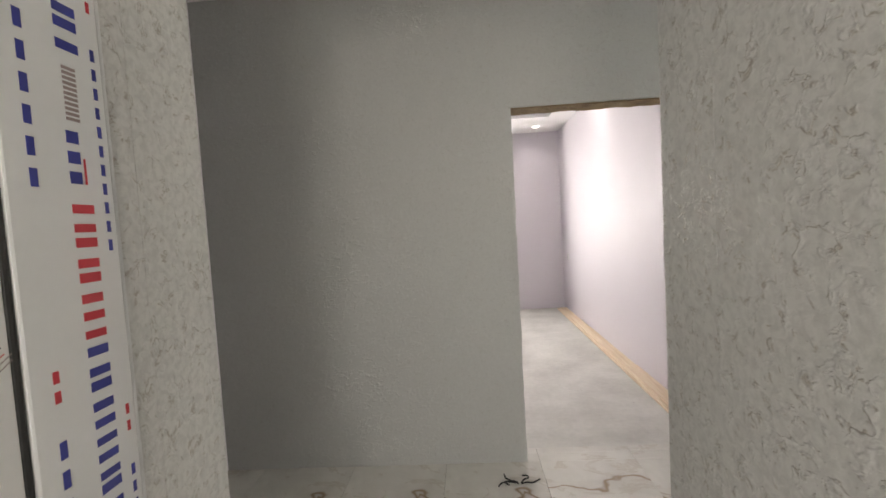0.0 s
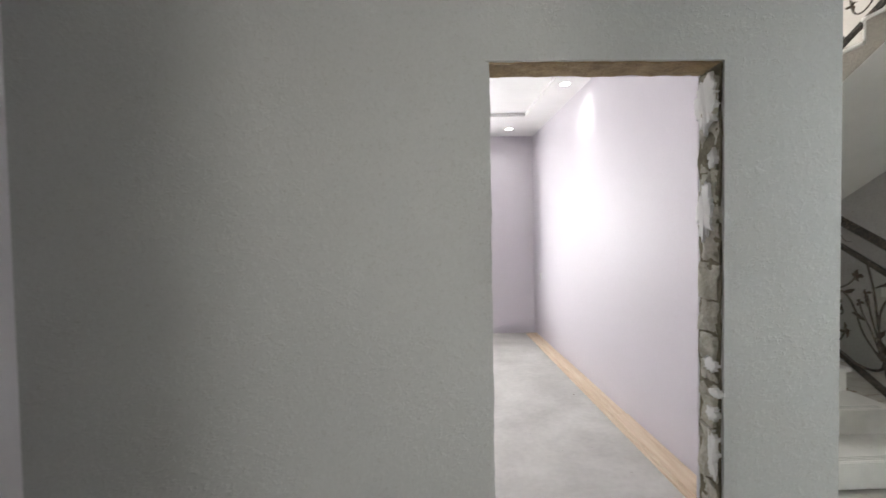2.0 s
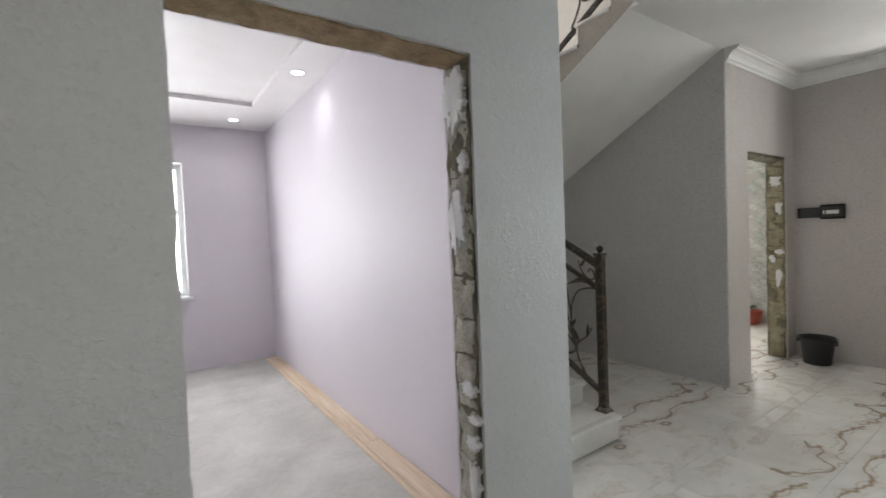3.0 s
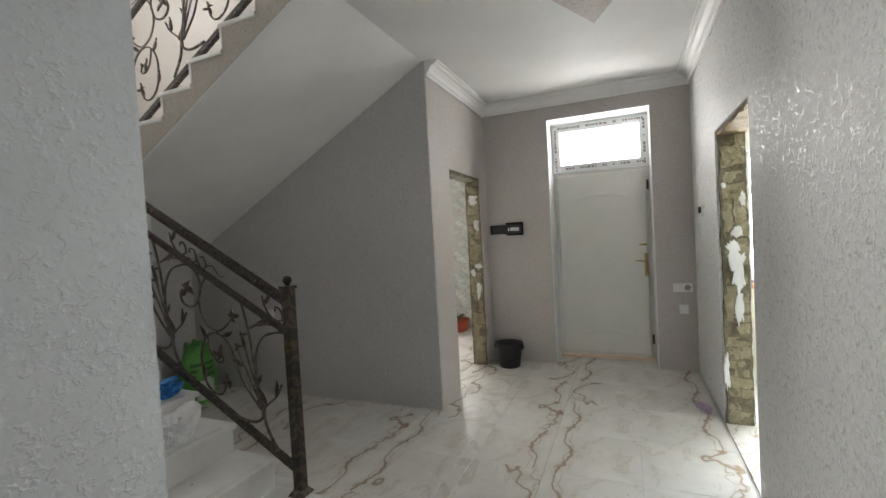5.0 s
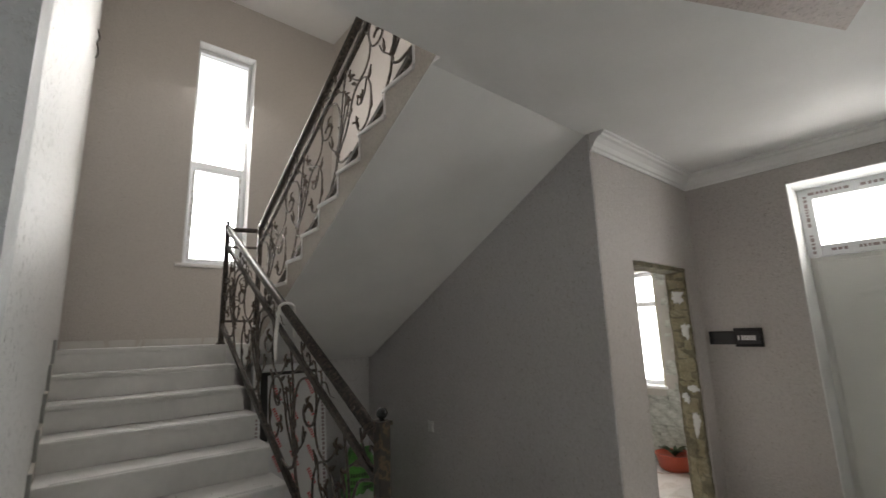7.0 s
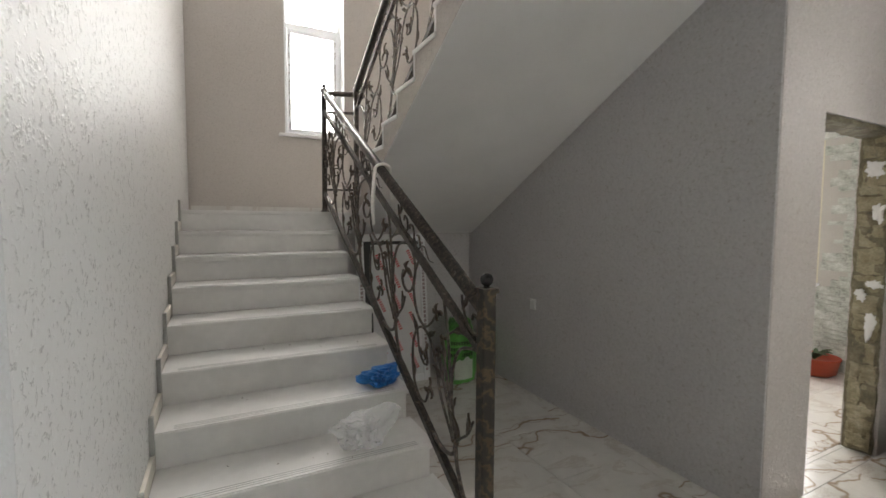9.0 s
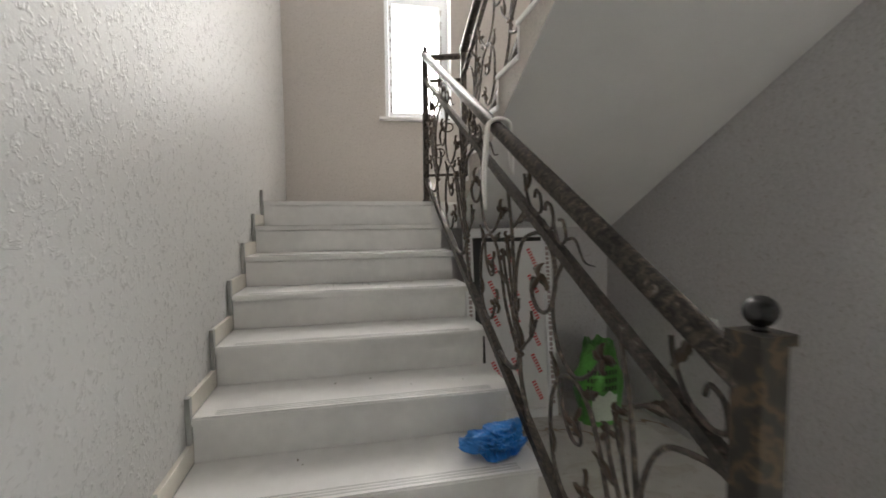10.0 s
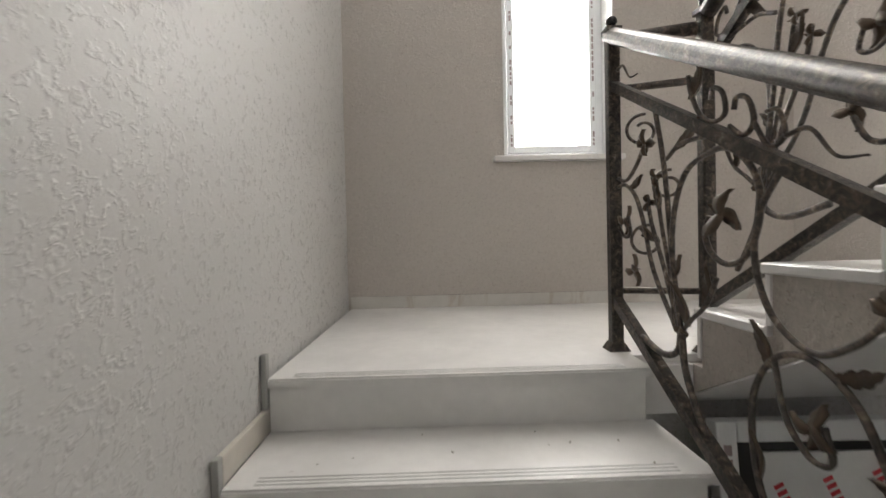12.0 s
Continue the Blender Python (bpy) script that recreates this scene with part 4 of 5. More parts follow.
jamb("door_5_jamb", DOOR_K[1], y0, y1, 2.22, 11, [(y0 + 0.06, 1.70, 0.03, 0.07, 0.02), (y0 + 0.13, 1.12, 0.03, 0.04, 0), (y0 + 0.06, 1.20, 0.04, 0.03, 0), (y0 + 0.07, 0.92, 0.03, 0.08, 0.02), (y0 + 0.1, 2.0, 0.05, 0.05, 0.03)], "bare yellow stone jamb at the kitchen", 0.2)
for name, x0, x1, a, b, z, m, seed in (("door_3_lintel", DOOR_N[0] - 0.018, DOOR_N[1] + 0.03, NORTH + 0.015, NORTH + 0.165, 2.235, "lintel", 21), ("door_4_lintel", DOOR_S[0], DOOR_S[1] + 0.04, SOUTH - 0.195, SOUTH - 0.015, 2.25, "lintel", 24), ("door_5_lintel", DOOR_K[0], DOOR_K[1] + 0.03, KITCHEN_S + 0.015, KITCHEN_S + 0.185, 2.22, "mortar", 27)):
    tagged(part(name, grid_box(x0, x1, a, b, z - 0.004, z + 0.034, 0.025, 0.009, seed), M[m]), "rough brown underside of the doorway lintel", "lintel", kind="structure")
bm = grid_box(DOOR_N[0] - 0.022, DOOR_N[0] - 0.002, NORTH + 0.006, NORTH + 0.174, 0.0, 2.235, 0.03, 0.005, 33)
tagged(part("door_3_edge", bm, M["paper_grey"]), "ragged plaster edge of the doorway", "jamb", kind="structure")

# ---- wrought iron railings ----


def ribbon(points, n=14):
    """A smooth curve through a few points (Catmull-Rom)."""
    p = [Vector(q) for q in points]
    p = [2 * p[0] - p[1]] + p + [2 * p[-1] - p[-2]]
    out = []
    for i in range(1, len(p) - 2):
        for s in range(n):
            t = s / n
            out.append(0.5 * ((2 * p[i]) + (p[i + 1] - p[i - 1]) * t + (2 * p[i - 1] - 5 * p[i] + 4 * p[i + 1] - p[i + 2]) * t * t + (3 * p[i] - p[i - 1] - 3 * p[i + 1] + p[i + 2]) * t ** 3))
    return out + [p[-2]]


def scroll(cu, cv, r, start, turns, shrink=0.35):
    """A spiral about (cu, cv), from radius r at angle start (degrees) inward."""
    n = int(abs(turns) * 26)
    out = []
    for i in range(n + 1):
        f = i / n
        a = radians(start + 360 * turns * f)
        rr = r * (1 - (1 - shrink) * f)
        out.append(Vector((cu + rr * math.cos(a), cv + rr * math.sin(a), 0)))
    return out


def leaf_mesh(length, width, lobes, name):
    """A cast leaf: a ridged blade with toothed edges, bent a little."""
    bm = bmesh.new()
    n = 12
    spine, left, right = [], [], []
    for i in range(n + 1):
        f = i / n
        w = width * math.sin(math.pi * min(1, f * 0.93 + 0.05)) * (0.72 + 0.28 * abs(math.sin(f * lobes * math.pi)))
        bend = 0.12 * length * math.sin(f * 2.4)
        spine.append(bm.verts.new((0.008 + 0.006 * math.sin(f * 5), length * f, bend)))
        left.append(bm.verts.new((-0.004, length * f + w * 0.3, bend + w)))
        right.append(bm.verts.new((-0.004, length * f + w * 0.3, bend - w)))
    back = [bm.verts.new(v.co + Vector((-0.012, 0, 0))) for v in spine]
    for i in range(n):
        bm.faces.new((spine[i], spine[i + 1], left[i + 1], left[i]))
        bm.faces.new((spine[i + 1], spine[i], right[i], right[i + 1]))
        bm.faces.new((back[i + 1], back[i], left[i], left[i + 1]))
        bm.faces.new((back[i], back[i + 1], right[i + 1], right[i]))
    return mesh_of(name, bm, M["bronze"], True)


def flower_mesh(name, r, petals, droop=0.0, seed=0):
    """A cast blossom: separate ridged petals, cupped and a little uneven, round a bud."""
    bm = bmesh.new()
    rr = random.Random(seed)
    for i in range(petals):
        a = 2 * math.pi * i / petals + rr.uniform(-0.15, 0.15)
        size = r * rr.uniform(0.82, 1.15)
        lift = 0.014 if i % 2 else -0.010
        c, d = math.cos(a), math.sin(a)
        rows = []
        for k in range(6):
            f = k / 5
            w = size * 0.44 * math.sin(math.pi * min(1.0, 0.12 + 0.86 * f)) * (1.0 if k % 2 else 0.86)
            turn = droop * f * f * size
            y, z = size * f * c - d * turn, size * f * d + c * turn
            x = lift * math.sin(f * 2.6) + 0.004
            rows.append([bm.verts.new((x - 0.006, y - d * w, z + c * w)), bm.verts.new((x + 0.005, y, z)), bm.verts.new((x - 0.006, y + d * w, z - c * w)), bm.verts.new((x - 0.010, y, z))])
        for p, q in zip(rows, rows[1:]):
            for j in range(4):
                bm.faces.new((p[j], p[(j + 1) % 4], q[(j + 1) % 4], q[j]))
    bmesh.ops.create_icosphere(bm, subdivisions=1, radius=r * 0.26, matrix=Matrix.Translation((0.006, 0, 0)))
    return mesh_of(name, bm, M["bronze"], True)


LEAF = leaf_mesh(0.10, 0.017, 4, "leaf")
BIG_LEAF = leaf_mesh(0.14, 0.021, 5, "leaf")
BLOOMS = {
    "flower": flower_mesh("flower", 0.042, 5, 0.1, 1),
    "rosette": flower_mesh("rosette", 0.058, 4, 0.6, 2),
    "bud_rosette": flower_mesh("rosette", 0.044, 4, 0.6, 3),
    "bud": flower_mesh("bud", 0.028, 4, 0.3, 4),
}


# one bay of ornament in (u, v): u along the bay from the foot of its fan, v above the lower bar
BAY = 0.75
RODS = [
    ("stem", [(0.0, 0.19), (0.042, 0.373), (0.078, 0.613), (0.13, 0.785)], 0.0075),
    ("stem", [(0.008, 0.186), (0.082, 0.315), (0.155, 0.416), (0.18, 0.49)], 0.0065),
    ("stem", [(0.004, 0.19), (0.055, 0.33), (0.10, 0.45), (0.125, 0.56)], 0.006),
    ("ring", [(0.035, 0.19), (0.042, 0.373), (0.03, 0.51), (-0.029, 0.644), (-0.129, 0.731), (-0.20, 0.765), (-0.262, 0.752), (-0.29, 0.709), (-0.285, 0.637), (-0.249, 0.55), (-0.185, 0.495), (-0.13, 0.49), (-0.108, 0.525), (-0.125, 0.575)], 0.0075),
    ("tendril", [(0.065, 0.645), (0.0, 0.708), (-0.07, 0.745), (-0.13, 0.772)], 0.0065),
    ("stem", [(0.0, 0.2), (-0.05, 0.27), (-0.11, 0.35), (-0.15, 0.44)], 0.0065),
    ("arc", [(0.40, 0.78), (0.462, 0.66), (0.475, 0.55), (0.43, 0.472), (0.34, 0.47), (0.26, 0.545), (0.20, 0.635)], 0.0068),
    ("scroll", [(0.02, 0.185), (0.146, 0.275), (0.205, 0.39), (0.262, 0.455), (0.345, 0.455), (0.427, 0.389), (0.483, 0.27), (0.485, 0.15), (0.455, 0.07), (0.39, 0.05), (0.325, 0.09), (0.285, 0.175)], 0.007),
    ("curl", [(0.427, 0.389), (0.40, 0.30), (0.345, 0.275), (0.30, 0.31), (0.315, 0.36)], 0.006),
    ("bracket", [(0.225, 0.015), (0.10, 0.06), (0.02, 0.13), (0.0, 0.2)], 0.010),
    ("bracket", [(-0.10, 0.012), (-0.06, 0.05), (-0.015, 0.11), (0.0, 0.2)], 0.009),
    ("small_scroll", [(-0.045, 0.90), (-0.055, 0.86), (-0.09, 0.815), (-0.142, 0.808), (-0.186, 0.84), (-0.178, 0.885), (-0.145, 0.888), (-0.135, 0.858)], 0.006),
    ("small_scroll", [(-0.20, 0.815), (-0.245, 0.808), (-0.275, 0.845), (-0.26, 0.888), (-0.225, 0.885), (-0.215, 0.855)], 0.006),
    ("small_scroll", [(-0.275, 0.845), (-0.315, 0.808), (-0.355, 0.84), (-0.34, 0.885), (-0.31, 0.875)], 0.0055),
    ("tendril", [(-0.355, 0.84), (-0.41, 0.87), (-0.46, 0.84), (-0.515, 0.86)], (0.006, 0.002)),
]
LEAVES = [(-0.03, 0.235, 52, 1), (0.03, 0.68, 150, 1), (0.115, 0.48, 70, 0), (0.14, 0.37, 20, 0), (-0.10, 0.34, 95, 0), (0.06, 0.30, 125, 0), (0.44, 0.36, 60, 0), (0.30, 0.46, 155, 0), (-0.05, 0.84, 120, 0), (0.47, 0.10, 75, 0)]
FLOWERS = [("flower", 0.195, 0.645), ("rosette", -0.165, 0.60), ("bud", 0.178, 0.47), ("bud_rosette", 0.34, 0.33), ("bud_rosette", 0.28, 0.195), ("bud", 0.128, 0.57), ("bud", 0.0, 0.205)]


def me_box(me):
    """The eight corners of a mesh's bounding box."""
    co = [v.co for v in me.vertices]
    low, high = [min(c[i] for c in co) for i in range(3)], [max(c[i] for c in co) for i in range(3)]
    return [(a, b, c) for a in (low[0], high[0]) for b in (low[1], high[1]) for c in (low[2], high[2])]


def railing(name, x, y0, y1, low0, slope, bays, label, low=0.0):
    """A sloping railing in the plane x, from the post at y0 to the post at y1; low0 is the lower bar's height at y0."""
    rail = thing(name, label, "railing", pose(x, y0, low0))
    base = rail.matrix_world.inverted()
    run = y1 - y0
    s = 1 if run > 0 else -1

    def at(u, v, off=0.0):
        return Vector((off, s * u, v + slope * u))

    def add(nm, bm, lab="", smooth=True):
        ob = part(nm, bm, M["iron_rail"], None, lab, smooth)
        ob.parent = rail
        return ob

    length = abs(run)
    bm = bmesh.new()
    tube(bm, [at(-0.01, 0.965), at(length + 0.03, 0.965)], 0.03, 14)
    add("handrail", bm, "worn black and silver round handrail")
    for nm, v, w, hgt in (("middle_bar", 0.785, 0.014, 0.018), ("lower_bar", low, 0.016, 0.02)):
        bm = bmesh.new()
        a, b = at(0, v), at(length, v)
        ring = [[bm.verts.new(p + Vector((dx, 0, dz))) for dx, dz in ((-w, -hgt), (w, -hgt), (w, hgt), (-w, hgt))] for p in (a, b)]
        for i in range(4):
            bm.faces.new((ring[0][i], ring[0][(i + 1) % 4], ring[1][(i + 1) % 4], ring[1][i]))
        bm.faces.new(ring[0])
        bm.faces.new(ring[1])
        add(nm, bm, "", False)
    made = []
    for u, v, ang, big in LEAVES:
        turn = Matrix.Rotation(radians(ang if s > 0 else 180 - ang), 4, "X")
        made.append(("leaf", BIG_LEAF if big else LEAF, Matrix.Translation(at(u, v)) @ turn))
    for kind, u, v in FLOWERS:
        made.append((BLOOMS[kind].name.split(".")[0], BLOOMS[kind], Matrix.Translation(at(u, v)) @ Matrix.Rotation(u * 9, 4, "X")))
    rods = []
    for nm, pts, r in RODS:
        line = ribbon([(u, v, 0) for u, v in pts], 8)
        bm = bmesh.new()
        tube(bm, [at(p.x, p.y) for p in line], r)
        rods.append((nm, line, r, mesh_of(nm, bm, M["iron"], True)))
    for b in range(-1, bays + 2):
        start = b * BAY + 0.22
        shift = Matrix.Translation(at(start, 0))
        for nm, me, m in made:
            reach = [s * (m @ Vector(c)).y + start for c in me_box(me)]
            if min(reach) < 0.0 or max(reach) > length:
                continue
            ob = new(nm, me)
            ob.parent = rail
            ob.matrix_basis = shift @ m
        for nm, line, r, me in rods:
            inside = [p for p in line if 0.02 < p.x + start < length - 0.02]
            if len(inside) < len(line):
                # a rod cut off where it meets the end post
                runs, run_now = [], []
                for p in line:
                    if 0.02 < p.x + start < length - 0.02:
                        run_now.append(p)
                    elif run_now:
                        runs.append(run_now)
                        run_now = []
                runs.append(run_now)
                best = max(runs, key=len)
                if len(best) < 8:
                    continue
                bm = bmesh.new()
                tube(bm, [at(p.x, p.y) for p in best], r)
                me = mesh_of(nm, bm, M["iron"], True)
            ob = new(nm, me)
            ob.parent = rail
            ob.matrix_basis = shift
    return rail


def square_post(parent, x, y, z0, z1, half, ball, twist=True):
    """A square post on a flared foot, with a collar and a ball on top."""
    bm = bmesh.new()
    box(bm, x - half, x + half, y - half, y + half, z0 + 0.004, z1)
    bevelled(bm, 0.006)
    box(bm, x - half - 0.006, x + half + 0.006, y - half - 0.006, y + half + 0.006, z1 - 0.012, z1 + 0.006)
    p = part("post", bm, M["iron_post" if twist else "iron_rail"], None)
    p.parent, p.matrix_parent_inverse = parent, parent.matrix_world.inverted()
    bm = bmesh.new()
    bmesh.ops.create_cone(bm, cap_ends=True, segments=4, radius1=half * 2.5, radius2=half * 1.5, depth=0.03, matrix=Matrix.Translation((x, y, z0 + 0.0155)) @ Matrix.Rotation(math.pi / 4, 4, "Z"))
    p2 = part("foot_plate", bm, M["iron"], None)
    p2.parent, p2.matrix_parent_inverse = parent, parent.matrix_world.inverted()
    bm = bmesh.new()
    bmesh.ops.create_uvsphere(bm, u_segments=16, v_segments=10, radius=ball, matrix=Matrix.Translation((x, y, z1 + 0.012 + ball)))
    cyl(bm, (x, y, z1), (x, y, z1 + 0.02), ball * 0.55, ball * 0.4)
    p3 = part("finial", bm, M["black"], None, "glossy black ball finial", True)
    p3.parent, p3.matrix_parent_inverse = parent, parent.matrix_world.inverted()


RX, RX2 = 3.285, 3.575
rail_1 = railing("stair_railing", RX, 4.68, 7.56, 0.31, 0.545, 3, "wrought iron railing with scrolls, leaves and a round handrail")
square_post(rail_1, RX, 4.66, RISER, 1.355, 0.029, 0.026)
square_post(rail_1, RX, 7.58, LANDING, 2.875, 0.022, 0.02, False)
rail_2 = railing("stair_railing", RX2, 7.46, 4.40, 1.925, 0.554, 3, "wrought iron railing of the upper flight with scrolls and leaves", -0.035)
square_post(rail_2, RX2, 7.49, LANDING, 2.90, 0.022, 0.02, False)
link = thing("railing_link", "short iron bars joining the two railing posts", "railing", pose(RX, 7.58, 2.8))
for z, h in ((2.84, 0.024), (2.66, 0.014), (1.92, 0.012)):
    bm = bmesh.new()
    tube(bm, [(RX + 0.026, 7.575, z), (RX2 - 0.026, 7.495, z)], h, 8)
    o = part("bar", bm, M["iron"], None, "", True)
    o.parent, o.matrix_parent_inverse = link, link.matrix_world.inverted()
for cu, cv, r in ((3.38, 2.50, 0.06), (3.46, 2.30, 0.055), (3.39, 2.10, 0.06)):
    bm = bmesh.new()
    tube(bm, [Vector((cu + p.x, 7.535 - (cu + p.x - 3.43) * 0.28, cv + p.y)) for p in scroll(0, 0, r, 80, 1.15, 0.4)], 0.006)
    o = part("scroll", bm, M["iron"], None, "", True)
    o.parent, o.matrix_parent_inverse = link, link.matrix_world.inverted()

# ---- things in the hall ----


def lathe(profile, n=28):
    """A round body turned from (radius, height) pairs."""
    bm = bmesh.new()
    rings = [[bm.verts.new((r * math.cos(2 * math.pi * i / n), r * math.sin(2 * math.pi * i / n), z)) for i in range(n)] for r, z in profile]
    for a, b in zip(rings, rings[1:]):
        for i in range(n):
            bm.faces.new((a[i], a[(i + 1) % n], b[(i + 1) % n], b[i]))
    bm.faces.new(rings[0][::-1])
    bm.faces.new(rings[-1])
    return bm


def bucket():
    th = thing("bucket", "black plastic bucket on the tiles by the kitchen doorway", "bucket", pose(6.40, 4.235, 0.0))
    o = part("body", lathe([(0.115, 0.0), (0.12, 0.004), (0.15, 0.255), (0.152, 0.262), (0.163, 0.264), (0.165, 0.285), (0.157, 0.288), (0.148, 0.27), (0.117, 0.012), (0.02, 0.011)]), M["bucket"], th, smooth=False)
    o.parent = th
    for s in (1, -1):
        bm = bmesh.new()
        box(bm, -0.02, 0.02, s * 0.150, s * 0.172, 0.215, 0.262)
        bevelled(bm, 0.004)
        part("ear", bm, M["bucket"], th)
    bm = bmesh.new()
    tube(bm, [(-0.02 - 0.15 * math.sin(a), 0.165 * math.cos(a), 0.24 + 0.03 * math.sin(a)) for a in [math.pi * i / 16 for i in range(17)]], 0.004)
    part("bail", bm, M["bucket"], th, "", True)


bucket()


def fuse_box():
    """A flush consumer unit with its smoked lid swung open to the side."""
    th = thing("fuse_box", "black fuse box with an open lid on the taupe wall", "fuse box", pose(EAST, 4.15, 1.62))
    bm = bmesh.new()
    box(bm, -0.035, 0.0, -0.105, 0.105, -0.075, 0.085)
    bevelled(bm, 0.006)
    part("case", bm, M["black"], th)
    box_part("breaker_cover", th, M["bucket"], -0.038, -0.034, -0.085, 0.085, -0.05, 0.055, 0.001)
    for i in range(6):
        box_part("breaker", th, M["switch"], -0.046, -0.037, -0.055 + 0.018 * i, -0.040 + 0.018 * i, -0.018, 0.022, 0.002, "white circuit breaker")
    box_part("breaker", th, M["switch"], -0.046, -0.037, 0.064, 0.076, -0.018, 0.022, 0.002)
    bm = bmesh.new()
    box(bm, -0.012, -0.004, 0.108, 0.31, -0.055, 0.06)
    bevelled(bm, 0.003)
    part("lid", bm, M["black"], th, "open smoked lid")


fuse_box()


def wall_plate(name, m, w, h, gangs, label, category, kind):
    """A bevelled plate with rocker switches or a socket, facing local -x."""
    th = thing(name, label, category, m)
    bm = bmesh.new()
    box(bm, -0.009, 0.0, -w / 2, w / 2, -h / 2, h / 2)
    bevelled(bm, 0.003)
    part("plate", bm, M["switch"], th)
    g = w / gangs
    for i in range(gangs):
        c = -w / 2 + g * (i + 0.5)
        if kind == "socket" or (kind == "mixed" and i == 0):
            bm = bmesh.new()
            cyl(bm, (-0.010, c, 0), (-0.0085, c, 0), min(g, h) * 0.33, n=20)
            o = part("socket_well", bm, M["print_grey"], th, "grey socket well")
        else:
            bm = bmesh.new()
            box(bm, -0.014, -0.008, c - g * 0.36, c + g * 0.36, -h * 0.33, h * 0.33)
            bevelled(bm, 0.002)
            part("rocker", bm, M["switch"], th)
    return th


wall_plate("switch_panel", pose(EAST, 2.37, 0.897), 0.184, 0.092, 2, "white double switch plate beside the entrance door", "switch", "mixed")
wall_plate("socket", pose(EAST, 2.365, 0.665), 0.088, 0.1, 1, "white wall socket beside the entrance door", "socket", "switch")
wall_plate("light_switch", pose(STAIR_E, 6.465, 0.85), 0.085, 0.1, 1, "white light switch on the dark wall", "switch", "switch")
wall_plate("light_switch", pose(6.02, SOUTH, 1.69, 0, 0, -90), 0.088, 0.11, 1, "white light switch by the south doorway", "switch", "switch")
wall_plate("intercom_plate", pose(6.22, SOUTH, 1.50, 0, 0, -90), 0.05, 0.115, 1, "narrow white switch plate on the grey wall", "switch", "switch")
bm = bmesh.new()
box(bm, -0.03, 0.0, -0.012, 0.012, -0.03, 0.03)
bevelled(bm, 0.004)
tagged(part("key_hook", bm, M["black"], None, m=pose(6.12, SOUTH, 1.70, 0, 0, -90)), "small black hook on the wall", "hook")


def crumpled(name, label, category, material, place, size, seed, spin=0, tails=()):
    """A crumpled bag: a thin skin pulled into sharp folds and hollows, flattened where it lies; tails are loops of film (angle, reach, height)."""
    bm = bmesh.new()
    bmesh.ops.create_icosphere(bm, subdivisions=5, radius=1.0)
    sx, sy, sz = size
    off = Vector((seed, seed * 0.7, -seed))
    for v in bm.verts:
        p = v.co.copy()
        q = Vector((p.x * 1.0, p.y * 1.3, p.z * 1.6))
        big = noise.noise(q * 1.2 + off)
        fold = 1 - 2.2 * abs(noise.noise(q * 2.3 + off * 1.7))
        crease = 1 - 2.2 * abs(noise.noise(q * 5.5 + off * 0.6))
        r = 0.72 + 0.55 * big + 0.26 * fold + 0.10 * crease
        for ang, reach, lift in tails:
            near = max(0.0, math.cos(math.atan2(p.y, p.x) - radians(ang))) ** 14 * max(0.0, 1 - abs(p.z)) ** 0.5
            r += reach * near
            p.z += lift * near
        z = sz * (0.42 + 0.62 * p.z * (0.6 + 0.5 * r) + 0.28 * fold * (1 - abs(p.z)))
        v.co = (sx * p.x * r, sy * p.y * r, max(0.002 + 0.004 * abs(crease), z))
    return tagged(part(name, bm, material, None, m=pose(*place, 0, 0, spin)), label, category)


crumpled("plastic_bag", "crumpled blue plastic bag lying on a stair tread", "plastic bag", M["bag_blue"], (3.19, 5.61, RISER * 4 + 0.001), (0.10, 0.08, 0.085), 4.2, 15, ((170, 0.5, 0.0), (20, 0.35, 0.2)))
crumpled("plastic_bag", "crumpled clear plastic bag lying on a stair tread", "plastic bag", M["film"], (2.97, 5.28, RISER * 3 + 0.001), (0.115, 0.085, 0.14), 9.1, -12, ((15, 0.75, 0.9), (190, 0.35, 0.1)))
crumpled("wrapper", "crumpled purple wrapper on the tiles", "wrapper", M["wrapper"], (5.60, 2.35, 0.001), (0.10, 0.05, 0.018), 6.3, 10, ((180, 0.6, 0.0),))


def cable_scraps():
    """A tangle of stripped dark cable ends."""
    r = random.Random(3)
    bm = bmesh.new()
    for k in range(5):
        x, y = r.uniform(-0.03, 0.03), r.uniform(-0.02, 0.02)
        pts = [(x, y, 0.006)]
        a = r.uniform(0, 6.3)
        for s in range(4):
            a += r.uniform(-1.1, 1.1)
            pts.append((pts[-1][0] + 0.035 * math.cos(a), pts[-1][1] + 0.022 * math.sin(a), r.uniform(0.005, 0.02)))
        tube(bm, ribbon(pts, 5), 0.0045)
    return tagged(part("cable_scraps", bm, M["rubber"], None, "", True, pose(0.47, 3.72, 0.0)), "tangle of dark cable scraps on the tiles", "debris")


cable_scraps()

# loose wire end high on the stair wall
bm = bmesh.new()
tube(bm, ribbon([(2.072, 7.92, 4.78), (2.095, 7.94, 4.70), (2.08, 7.90, 4.62), (2.10, 7.93, 4.54), (2.085, 7.92, 4.47)], 8), 0.006)
tagged(part("wire_end", bm, M["rubber"], None, "", True), "loose dark wire end hanging from the stair wall", "wire")

# grit and plaster chips on the steps and floors
bm = bmesh.new()
r = random.Random(19)
